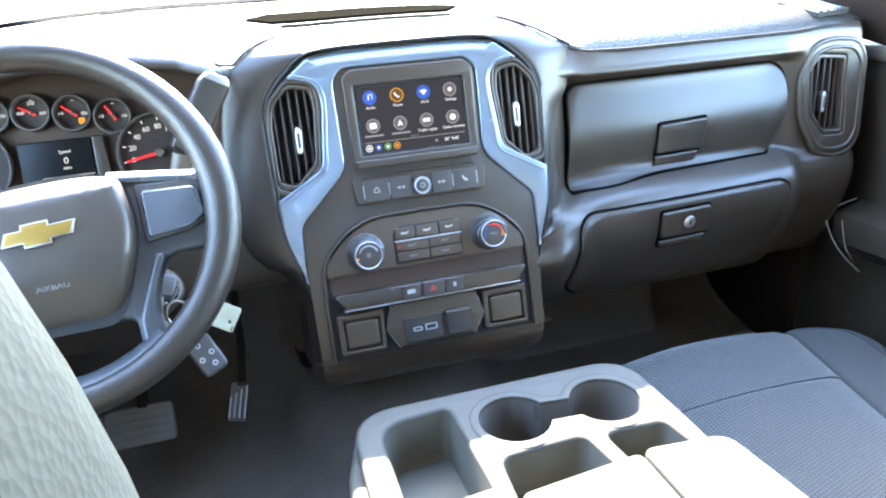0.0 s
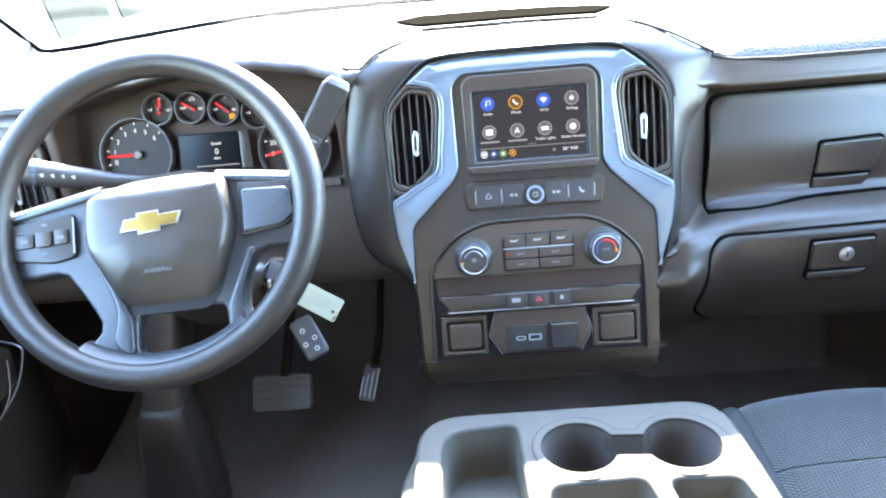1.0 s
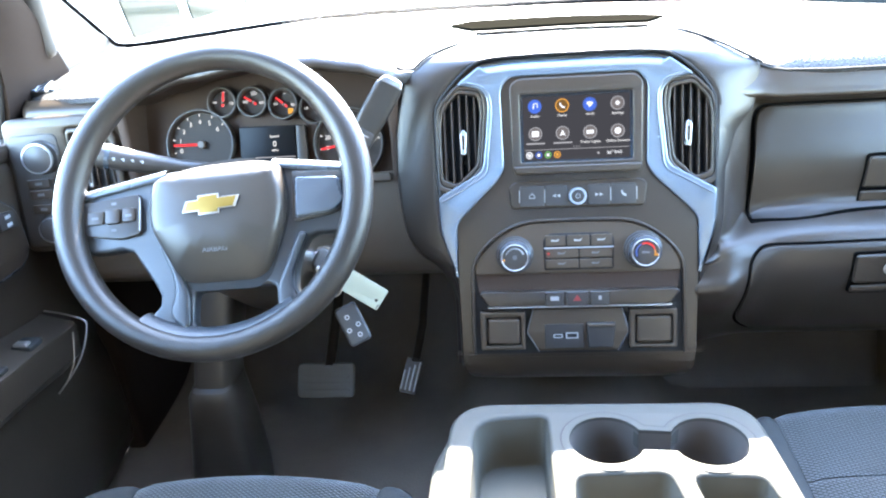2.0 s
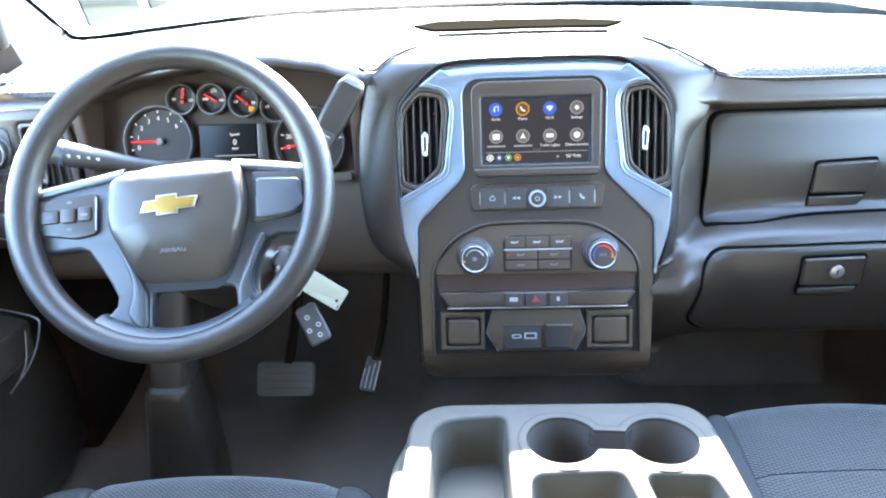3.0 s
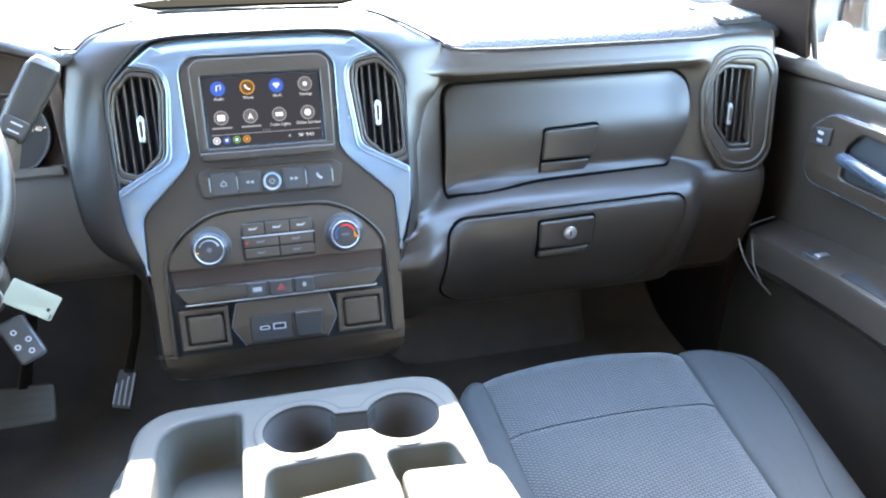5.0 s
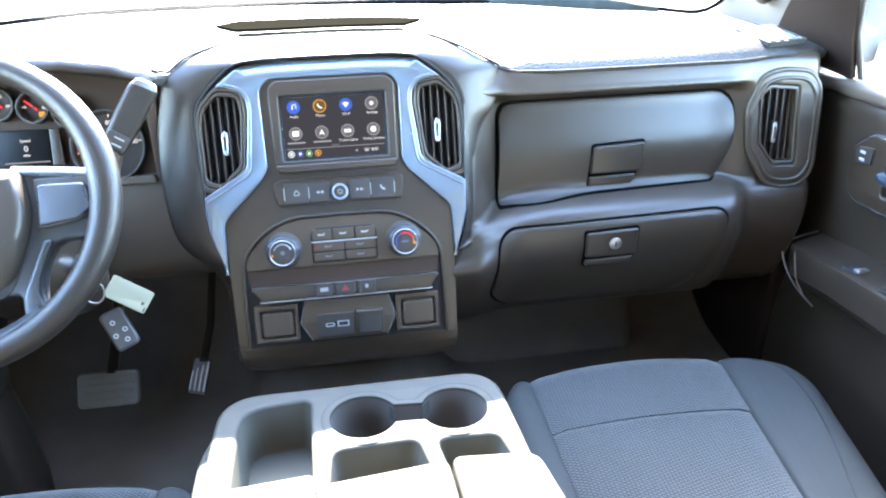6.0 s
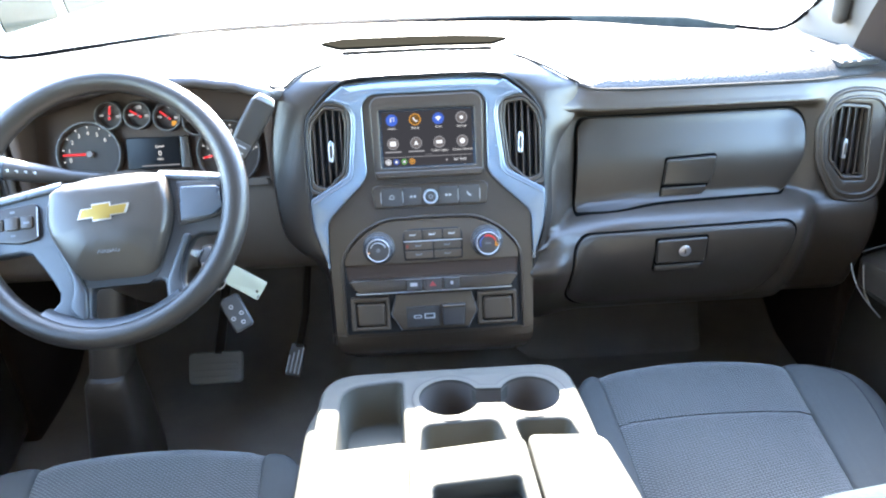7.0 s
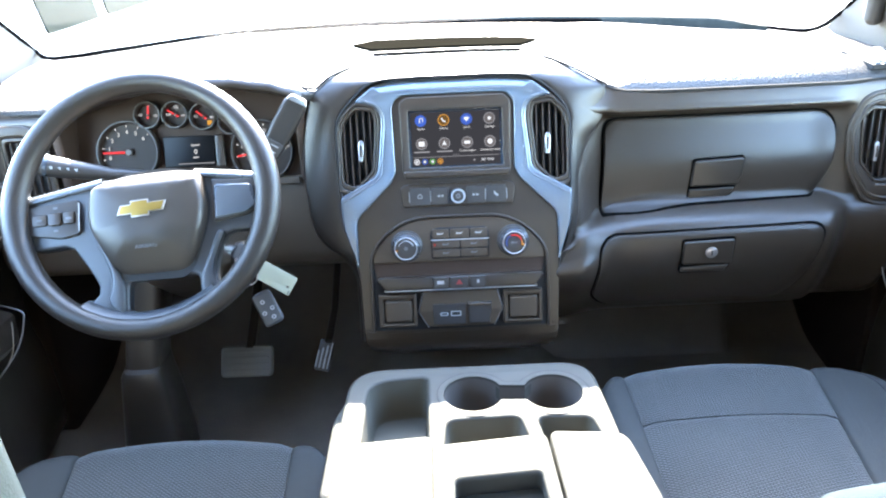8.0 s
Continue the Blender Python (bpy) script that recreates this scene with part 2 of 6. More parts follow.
def loft(rows, closed=False, cap=False):
    """A skin over rows of points, one row after another; closed: each row is a loop."""
    bm = bmesh.new()
    vs = [[bm.verts.new(p) for p in row] for row in rows]
    k = len(rows[0])
    for a, b in zip(vs, vs[1:]):
        for i in range(k if closed else k - 1):
            j = (i + 1) % k
            bm.faces.new((a[i], a[j], b[j], b[i]))
    if cap:
        bm.faces.new(vs[0])
        bm.faces.new(list(reversed(vs[-1])))
    return bm


def thicken(bm, t):
    bmesh.ops.recalc_face_normals(bm, faces=bm.faces)
    bmesh.ops.solidify(bm, geom=bm.faces[:], thickness=t)
    return bm


def turned(profile, k=32, hollow=False):
    """A body of revolution about local z from (radius, height) pairs; hollow: a ring."""
    rows = [[(r * math.cos(2 * math.pi * i / k), r * math.sin(2 * math.pi * i / k), z) for i in range(k)] for r, z in profile]
    return loft([*rows, rows[0]], True) if hollow else loft(rows, True, True)


def tube(path, radius, k=10, squash=1.0):
    """A round bar along a path of points; radius a number or one per point."""
    rows, pts = [], [Vector(p) for p in path]
    n_prev = None
    for i, p in enumerate(pts):
        d = (pts[min(i + 1, len(pts) - 1)] - pts[max(i - 1, 0)]).normalized()
        n = n_prev - d * n_prev.dot(d) if n_prev else d.orthogonal()
        n = n.normalized() if n.length > 1e-6 else d.orthogonal().normalized()
        n_prev, b = n, d.cross(n)
        r = radius[i] if isinstance(radius, (list, tuple)) else radius
        rows.append([p + r * (math.cos(2 * math.pi * j / k) * n + squash * math.sin(2 * math.pi * j / k) * b) for j in range(k)])
    return loft(rows, True, True)


def block(x0, x1, y0, y1, z0, z1, bevel=0.0, seg=3):
    bm = bmesh.new()
    bmesh.ops.create_cube(bm, size=1, matrix=Matrix.LocRotScale(((x0 + x1) / 2, (y0 + y1) / 2, (z0 + z1) / 2), None, (x1 - x0, y1 - y0, z1 - z0)))
    if bevel:
        bmesh.ops.bevel(bm, geom=bm.edges[:], offset=bevel, segments=seg, affect="EDGES", profile=0.5)
    return bm


def face_inward(ob):
    """Turns a pane's faces towards the cabin."""
    me = ob.data
    f = me.polygons[len(me.polygons) // 2]
    if f.normal.dot(Vector((0, -0.5, 0.9)) - f.center) < 0:
        me.flip_normals()


def smooth_line(pts, n=4):
    """Catmull-Rom points through a line of knots."""
    p = [Vector(q) for q in pts]
    p = [2 * p[0] - p[1], *p, 2 * p[-1] - p[-2]]
    out = []
    for i in range(1, len(p) - 2):
        for j in range(n):
            t = j / n
            a, b, c, d = p[i - 1 : i + 3]
            out.append(0.5 * ((2 * b) + (c - a) * t + (2 * a - 5 * b + 4 * c - d) * t * t + (3 * b - a - 3 * c + d) * t**3))
    out.append(p[-2])
    return out


def along(knots, x):
    """Linear reading of a table of (x, a, b, ...)."""
    if x <= knots[0][0]:
        return knots[0][1:]
    for a, b in zip(knots, knots[1:]):
        if x <= b[0]:
            t = (x - a[0]) / (b[0] - a[0])
            t = t * t * (3 - 2 * t)
            return tuple(p + (q - p) * t for p, q in zip(a[1:], b[1:]))
    return knots[-1][1:]


def dense(outline, step=0.012):
    """The same outline with its long edges divided."""
    out = []
    for a, b in zip(outline, outline[1:] + outline[:1]):
        n = max(1, int(math.dist(a, b) / step))
        out += [(a[0] + (b[0] - a[0]) * i / n, a[1] + (b[1] - a[1]) * i / n) for i in range(n)]
    return out


def dome(outline, face_y, lift, edge=0.004, drop=0.01):
    """A door skin over an outline in (x, z): follows the face y = face_y(x, z), stands lift proud and rolls back at its rim."""
    cx = sum(p[0] for p in outline) / len(outline)
    cz = sum(p[1] for p in outline) / len(outline)
    rows = []
    for s, back in ((1.0, drop), (1.0, edge), (0.995, edge * 0.3), (0.985, 0.0), (0.9, 0), (0.75, 0), (0.6, 0), (0.45, 0), (0.3, 0), (0.15, 0), (0.03, 0)):
        rows.append([(cx + (x - cx) * s, face_y(cx + (x - cx) * s, cz + (z - cz) * s) - lift + back, cz + (z - cz) * s) for x, z in outline])
    bm = loft(rows, True)
    bm.verts.ensure_lookup_table()
    bm.faces.new(bm.verts[-len(outline):])
    return bm

# ---- the setting: ground, cab shell, glass ----
def sheet(name, size, z, material):
    bm = bmesh.new()
    bmesh.ops.create_grid(bm, x_segments=2, y_segments=2, size=size, matrix=Matrix.Translation((0, 0, z)))
    return part(name, bm, material)


tagged(sheet("ground", 1500, -0.75, ASPHALT), "pale sunlit asphalt of the parking lot", "ground", kind="structure")

# floor pan with the tunnel hump and the sloping toe board
rows = []
for y, z in smooth_line([(-1.85, 0), (-1.0, 0), (-0.4, 0), (0.1, 0), (0.33, 0.01), (0.45, 0.05), (0.6, 0.18), (0.72, 0.34), (0.78, 0.55)], 3):
    row = []
    for i in range(41):
        x = -0.9 + 1.8 * i / 40
        hump = 0.13 * math.exp(-((x / 0.17) ** 4)) * (0.5 + 0.5 * math.tanh((y + 0.25) * 8)) if y < 0.6 else 0.1 * math.exp(-((x / 0.17) ** 4))
        row.append((x, y, z + hump))
    rows.append(row)
tagged(part("floor", thicken(loft(rows), 0.02), CARPET), "black vinyl floor covering with a centre hump", "floor", kind="structure")

# the toe board's bulge in the passenger footwell, ending short of the kick panel
rows = []
for x, back in ((0.15, 0.0), (0.25, 0.0), (0.40, 0.0), (0.55, 0.0), (0.635, 0.0), (0.652, 0.004), (0.661, 0.012), (0.665, 0.026), (0.666, 0.20)):
    rows.append([(x, y + back, z) for y, z in smooth_line([(0.10, 0.004), (0.20, 0.010), (0.29, 0.016), (0.335, 0.028), (0.355, 0.055), (0.375, 0.10), (0.40, 0.20), (0.43, 0.40)], 3)])
tagged(part("trim_toe_board", loft(rows), CARPET, smooth=60), "black vinyl toe board bulging into the passenger footwell", "toe board", kind="structure")

# windshield, roof, back wall
WS_MID, WS_HALF = -0.021, 0.86


def ws_half(t):
    return WS_HALF + (0.80 - WS_HALF) * t


def ws_point(x, t, lift=0.0):
    """A point on the windshield: t = 0 at its foot and 1 at the header; it bows forward in the middle."""
    bow = 1 - ((x - WS_MID) / ws_half(t)) ** 2
    return (x, 0.455 + 0.10 * bow * (1 - t) - 0.74 * t + 0.05 * bow * t, 0.780 + 0.036 * bow * (1 - t) + 0.44 * t + lift)


def ws_grid(t0, t1, u0, u1, nt, nu, lift=0.0):
    return loft([[ws_point(WS_MID + ws_half(t) * (u0 + (u1 - u0) * j / nu), t, lift) for j in range(nu + 1)] for t in [t0 + (t1 - t0) * i / nt for i in range(nt + 1)]])


windshield = part("window_1", ws_grid(0.0, 1.0, -1, 1, 12, 20), GLASS)
windshield.visible_shadow = False
face_inward(windshield)
tagged(windshield, "raked curved windshield of clear glass", "windshield", kind="structure")
tagged(part("ceiling", block(-0.72, 0.72, -1.85, -0.27, 1.225, 1.26, 0.01), LINER), "pale cloth headliner under the roof", "ceiling", kind="structure")
# back wall with the rear window's opening
back = board((0, -1.85, 0.62), 4)
tagged(part("wall_back", slab(box(-0.92, -0.64, 0.92, 0.66), 0.03, 0.05, 0, [box(-0.6, 0.15, 0.6, 0.5, 0.06)]), LINER, m=back), "grey rear wall of the cab with its window opening", "wall", kind="structure")
rear_glass = part("window_2", slab(box(-0.61, 0.14, 0.61, 0.51, 0.06), 0.012, 0.005), TINTED, m=back)
tagged(rear_glass, "unseen rear window of the cab, tinted blue to shape the light", "window", kind="structure")

# firewall closing the footwells
tagged(part("wall_cowl", block(-0.95, 0.95, 0.44, 0.80, 0.715, 0.735), LOWER), "black panel under the windshield's foot", "wall", kind="structure")
tagged(part("wall_front", block(-0.95, 0.95, 0.76, 0.80, -0.02, 0.714), LOWER), "black firewall ahead of the footwells", "wall", kind="structure")

# ---- outside ----
hood = thing("truck_hood", (0, 1.2, 0.6), "white painted hood of the truck ahead of the windshield", "hood")
rows = []
for y, z in smooth_line([(0.66, 0.70), (0.8, 0.73), (1.2, 0.74), (1.8, 0.69), (2.1, 0.58), (2.16, 0.3)], 3):
    rows.append([(x / 10, y - 0.06 * (x / 10) ** 2, z - 0.05 * (x / 10) ** 2 - 2.2 * max(0.0, abs(x / 10) - 0.85) ** 2) for x in range(-13, 14)])
part("hood_panel", thicken(loft(rows), 0.02), PAINT, hood)
part("cowl", loft([[(x / 10, y - 0.10 * (x / 9) ** 2, z - 0.05 * (x / 9) ** 2) for x in range(-9, 10)] for y, z in ((0.585, 0.79), (0.62, 0.778), (0.72, 0.762), (0.90, 0.752), (1.10, 0.745))]), PAINT, hood, "sunlit cowl panel")
rows = []
for i in range(41):
    x = -0.56 + 1.24 * i / 40
    rise = 0.017 * min(1.0, (x + 0.57) / 0.30, (0.69 - x) / 0.10)
    y, z = 0.592 - 0.155 * (x + 0.03) ** 2 / 0.43, 0.803 - 0.015 * max(0.0, x)
    rows.append([(x, y, z - 0.02), (x, y + 0.004, z + rise * 0.6), (x, y + 0.014, z + rise), (x, y + 0.03, z + rise * 0.7)])
part("cowl_grille", loft(rows), COWL, hood, "grey plastic cowl strip at the glass's foot", smooth=60)
for x0, x1 in ((-0.62, 0.05), (0.02, 0.66)):
    wiper = thing("wiper", (x0, 0.6, 0.83), "black wiper blade resting at the windshield's foot", "wiper", "wipers")
    pts = [(x0 + (x1 - x0) * i / 10, 0.60 - 0.10 * ((x0 + (x1 - x0) * i / 10) / 0.93) ** 2, 0.785 + 0.004 * i / 10 - 0.05 * ((x0 + (x1 - x0) * i / 10) / 0.93) ** 2) for i in range(11)]
    part("blade", tube(pts, 0.004, 8), BUTTON, wiper)
    part("arm", tube([pts[0], pts[5], pts[6]], 0.004, 8), BUTTON, wiper)

# the vehicle parked alongside, seen through the windshield's corner
van = thing("parked_van", (-3.15, 3.4, -0.75), "white parked van with dark side windows", "van")
SIDE = [(1.0, -0.30), (1.05, 0.10), (1.9, 0.36), (2.1, 0.46), (2.75, 1.02), (3.1, 1.10), (6.2, 1.10), (6.45, 0.95), (6.5, 0.40), (6.5, -0.30), (6.1, -0.42), (1.3, -0.42)]
rows = []
for x, inset in ((-4.10, 0.10), (-4.14, 0.03), (-4.15, 0.0), (-2.25, 0.0), (-2.205, 0.006), (-2.20, 0.03), (-2.21, 0.10)):
    rows.append([(x, y + (inset if y < 3 else -inset), z + (inset * 0.6 if z < 0 else -inset * 0.6)) for y, z in rounded(SIDE, 0.12, 4)])
part("body", loft(rows, True, True), PAINT, van, smooth=50)
for y0, y1, top in ((3.16, 3.86, 0.40), (4.02, 4.95, 0.40), (5.10, 6.05, 0.40)):
    win = [(y0 + 0.0, 0.50), (y1, 0.50), (y1 - 0.18, 0.50 + top + 0.06), (y0 - 0.18, 0.50 + top + 0.06)]
    part("side_window", loft([[(x, y, z) for y, z in rounded(win, 0.03, 3)] for x in (-2.215, -2.196)], True, True), VAN_GLASS, van, "dark side window")
for y in (1.95, 5.45):
    wm = Matrix.Translation((-2.30, y, -0.42)) @ Matrix.Rotation(radians(90), 4, "Y")
    tyre = part("tyre", turned([(0.33, -0.10), (0.33, 0.08), (0.30, 0.10), (0.21, 0.10), (0.20, 0.06)], 32), SEALS, van, m=wm)
    part("rim", turned([(0.205, 0.05), (0.20, 0.085), (0.12, 0.07), (0.05, 0.09)], 24), STEEL, tyre, m=wm)

# ---- dashboard ----
dash = thing("dashboard", (0, 0.2, 0.4), "black grained plastic dashboard with sun glints speckled into its top", "dashboard")
FS = board((0, 0, 0.70), 15)

EDGE = [(-0.88, 0.09, 0.755), (-0.80, 0.06, 0.765), (-0.70, 0.045, 0.768), (-0.66, 0.02, 0.772), (-0.61, -0.005, 0.792), (-0.54, -0.02, 0.812), (-0.45, -0.025, 0.824), (-0.36, -0.02, 0.820),
        (-0.30, -0.01, 0.810), (-0.262, 0.0, 0.796), (-0.238, 0.02, 0.784), (-0.205, 0.06, 0.782), (-0.15, 0.07, 0.794), (0.0, 0.07, 0.798), (0.15, 0.07, 0.794), (0.21, 0.065, 0.782), (0.25, 0.055, 0.770), (0.29, 0.046, 0.7605),
        (0.36, 0.042, 0.7590), (0.65, 0.042, 0.7590), (0.74, 0.05, 0.762), (0.88, 0.10, 0.755)]
ROLL = [(-0.88, 0.006), (-0.62, 0.010), (-0.3, 0.010), (-0.25, 0.002), (-0.17, 0.0), (0.17, 0.0), (0.24, 0.006), (0.30, 0.026), (0.70, 0.026), (0.80, 0.006), (0.88, 0.004)]


REAR = [(-0.88, 0.790), (-0.80, 0.799), (-0.65, 0.804), (-0.50, 0.809), (-0.35, 0.811), (0.0, 0.807), (0.30, 0.801), (0.63, 0.787), (0.78, 0.776), (0.88, 0.766)]


def top_z(x, y):
    """The pad's height: it rises towards the glass and rolls down at its front edge."""
    yf, zf = along(EDGE, x)
    roll = along(ROLL, x)[0]
    t = max(0.0, min(1.0, (y - yf) / (0.56 - yf)))
    zb = along(REAR, x)[0]
    return zf + roll * (1 - max(0.0, 1 - (y - yf) / 0.055) ** 2) + (zb - zf - roll) * (1 - (1 - t) ** 3)


xs = [-0.88 + 1.76 * i / 110 for i in range(111)]
rows = []
for i in range(27):
    t = (i / 26) ** 1.9
    rows.append([(x, along(EDGE, x)[0] * (1 - t) + (0.60 - 0.14 * (x / 0.88) ** 2) * t, top_z(x, along(EDGE, x)[0] * (1 - t) + 0.56 * t)) for x in xs])
lip = [(x, along(EDGE, x)[0] - 0.004, along(EDGE, x)[1] - 0.006) for x in xs]
lip2 = [(x, along(EDGE, x)[0] + 0.004, along(EDGE, x)[1] - 0.016) for x in xs]
part("top_pad", loft([lip2, lip, *rows]), PAD, dash, "grained black top pad with bright sun on it", smooth=60)

# the glass's black edge: along its foot and up both sides
FOOT = [(-0.82, 0.378), (-0.705, 0.415), (-0.61, 0.475), (-0.50, 0.53), (-0.35, 0.562), (-0.19, 0.577), (0.0, 0.578), (0.14, 0.568), (0.43, 0.535), (0.638, 0.475), (0.770, 0.418)]
EDGE_LINE = [ws_point(WS_MID - ws_half(t) * 0.985, t, -0.002) for t in (0.7, 0.45, 0.25, 0.14, 0.08)]
EDGE_LINE += [(x, y, top_z(x, y) + 0.005) for x, y in FOOT]
EDGE_LINE += [ws_point(WS_MID + ws_half(t) * 0.985, t, -0.002) for t in (0.09, 0.14, 0.25, 0.45, 0.7)]
tagged(part("trim", tube(smooth_line(EDGE_LINE, 5), 0.0044, 8), DEEP), "thin black edge round the windshield", "trim", kind="structure")

# passenger-side body: brow, door recess, roll and knee bulge
FACE = [(0.047, 0.764), (0.0415, 0.757), (0.038, 0.750), (0.0335, 0.736), (0.031, 0.723), (0.052, 0.712), (0.0635, 0.696), (0.0490, 0.63), (0.0445, 0.575), (0.038, 0.560), (0.006, 0.550), (-0.022, 0.536), (-0.032, 0.512),
        (-0.030, 0.47), (-0.012, 0.42), (0.018, 0.365), (0.055, 0.332), (0.12, 0.314), (0.40, 0.318)]
END = [(0.056, 0.764), (0.048, 0.757), (0.044, 0.750), (0.041, 0.736), (0.039, 0.722), (0.037, 0.710), (0.036, 0.69), (0.035, 0.62), (0.033, 0.565), (0.031, 0.553), (0.026, 0.545), (0.016, 0.535), (0.010, 0.512),
       (0.014, 0.47), (0.032, 0.42), (0.055, 0.370), (0.080, 0.335), (0.14, 0.316), (0.40, 0.318)]
BLEND = [(0.0, 0.0), (0.645, 0.0), (0.700, 1.0), (0.9, 1.0)]


def face_line(x):
    w = along(BLEND, x)[0]
    wrap = 0.10 * max(0.0, (x - 0.800) / 0.04) ** 2
    low = min(1.0, max(0.0, (0.288 - x) / 0.085))
    low = low * low * (3 - 2 * low)
    sag = max(0.0, (0.36 - x) / 0.19) ** 2
    lift = along(EDGE, x)[1] - 0.764
    pts = []
    for (ya, za), (yb, zb) in zip(FACE, END):
        z = za + (zb - za) * w
        y = ya + (yb - ya) * w + wrap
        plane = (z - 0.70) * 0.268
        join = min(1.0, max(0.0, (0.270 - 1.1 * max(0.0, z - 0.732) - x) / 0.068))
        join = join * join * (3 - 2 * join)
        if z > 0.555:
            y += (min(y, plane + 0.004) - y) * join + 0.10 * min(1.0, max(0.0, (0.200 - x) / 0.008))
        else:
            y += (min(y, plane - 0.006 + 1.2 * max(0.0, 0.455 - z)) - y) * low
        if x < 0.30:
            top = max(0.0, min(1.0, (z - 0.742) / 0.022)) * min(1.0, (0.30 - x) / 0.03)
            y += (along(EDGE, x)[0] - 0.003 - y) * top
        z -= 0.045 * sag * max(0.0, 1 - abs(z - 0.545) / 0.08)
        pts.append((y, z + lift * max(0.0, min(1.0, (z - 0.70) / 0.06))))
    return smooth_line(pts, 6)


LINES = {}


def line_y(k, z):
    if k not in LINES:
        LINES[k] = face_line(k * 0.005)
    line = LINES[k]
    for a, b in zip(line[24:], line[25:]):
        if a[1] >= z >= b[1]:
            return a[0] + (b[0] - a[0]) * (a[1] - z) / max(1e-6, a[1] - b[1])
    return line[24][0] if z > line[24][1] else line[-16][0]


def face_y(x, z):
    """The passenger face's y at a height."""
    k = int(x / 0.005)
    t = x / 0.005 - k
    return line_y(k, z) * (1 - t) + line_y(k + 1, z) * t


fx = [0.170 + 0.005 * i for i in range(24)] + [0.290 + 0.0075 * i for i in range(77)]
skin = loft([[(x, y, z) for y, z in face_line(x)] for x in fx])
# the end vent's mouth goes through the skin
mouth_faces = [f for f in skin.faces if 0.700 < f.calc_center_median().x < 0.776 and 0.577 < f.calc_center_median().z < 0.709 and f.calc_center_median().y < 0.06]
bmesh.ops.delete(skin, geom=mouth_faces, context="FACES")
part("passenger_fascia", skin, DASH, dash, smooth=60)
# the roll's rounded end beside the centre stack
rows = []
for i in range(9):
    t = i / 8
    x = 0.170 - 0.014 * math.sin(t * math.pi / 2)
    back = 0.05 * (1 - math.cos(t * math.pi / 2))
    rows.append([(x, y + back, z - 0.008 * t) for y, z in face_line(0.170)[54:]])
part("passenger_roll_end", loft(rows), DASH, dash, smooth=60)

# driver-side body
LEFT = [(0.10, 0.66), (0.07, 0.64), (0.05, 0.62), (0.04, 0.57), (0.04, 0.50), (0.046, 0.468), (0.07, 0.447), (0.12, 0.438), (0.40, 0.44)]
part("driver_fascia", loft([[(x, y + 0.10 * max(0, (-0.82 - x) / 0.06) ** 2, z) for y, z in smooth_line(LEFT, 3)] for x in [-0.88 + 0.70 * i / 40 for i in range(41)]]), LOWER, dash, smooth=60)
LEFT_END = [(0.06, 0.765), (0.045, 0.755), (0.04, 0.74), (0.042, 0.70), (0.042, 0.62), (0.045, 0.56), (0.06, 0.52), (0.10, 0.50)]
part("driver_end_fascia", loft([[(x, y + 0.12 * max(0, (-0.83 - x) / 0.05) ** 2 + 0.06 * max(0, (x + 0.70) / 0.04) ** 2, z) for y, z in smooth_line(LEFT_END, 3)] for x in [-0.88 + 0.22 * i / 24 for i in range(25)]]), DASH, dash, smooth=60)
# instrument hood: lip and tunnel round the gauges
hx = [-0.685 + 0.44 * i / 44 for i in range(45)]


def hood_row(drop, y_in, squeeze):
    out = []
    for x in hx:
        yf, zf = along(EDGE, x)
        out.append((-0.465 + (x + 0.465) * squeeze, yf + y_in, zf - drop))
    return out


lip_rows = []
for x in hx:
    yf, zf = along(EDGE, x)
    lip_rows.append([(x, yf + a, zf + b) for a, b in ((0.012, 0.0035), (0.004, 0.0015), (-0.002, -0.002), (-0.0055, -0.006), (-0.007, -0.011), (-0.005, -0.0155), (0.002, -0.018))])
part("hood_lip", loft(lip_rows), POD, dash, "rolled front lip of the instrument hood", smooth=60)
part("cluster_hood", loft([hood_row(0.0175, 0.001, 1), hood_row(0.019, 0.02, 0.99), hood_row(0.026, 0.06, 0.97), hood_row(0.036, 0.12, 0.95)]), CAVE, dash, smooth=60)
for x, s in ((-0.672, 1), (-0.258, -1)):
    part("hood_cheek", block(x - 0.008, x + 0.008, 0.02, 0.14, 0.63, 0.770, 0.005), CAVE, dash)

# centre pod with the two vent mouths cut through it
VENT = [(0.130, 0.055), (0.163, 0.060), (0.186, 0.036), (0.192, 0.010), (0.192, -0.075), (0.168, -0.083), (0.134, -0.052), (0.126, 0.030)]
vent_r = rounded(VENT, 0.008)
vent_l = [(-u, v) for u, v in reversed(vent_r)]
pod_core = both_sides(rounded([(0.0, 0.098), (0.132, 0.094), (0.160, 0.076), (0.190, 0.044), (0.194, 0.010), (0.194, -0.095), (0.175, -0.170), (0.168, -0.345), (0.0, -0.345)], [0, 0.02, 0.02, 0.02, 0.02, 0.03, 0.03, 0.01, 0]))
part("center_pod", slab(pod_core, 0.0, 0.16, 0.002, [vent_r, vent_l], 2), DASH, dash, m=FS, smooth=50)
rows = []
for y, z, w in ((-0.055, 0.392, 0.164), (-0.053, 0.380, 0.164), (-0.046, 0.355, 0.160), (-0.036, 0.335, 0.150), (-0.02, 0.312, 0.148), (0.0, 0.29, 0.15), (0.08, 0.235, 0.158), (0.2, 0.17, 0.165), (0.4, 0.12, 0.17)):
    rows.append([(-w - 0.012, y + 0.10, z - 0.02), (-w - 0.006, y + 0.02, z), *[(w * k / 5, y, z) for k in range(-5, 6)], (w + 0.006, y + 0.02, z), (w + 0.012, y + 0.10, z - 0.02)])
part("tunnel_cover", loft(rows), DASH, dash, smooth=60)

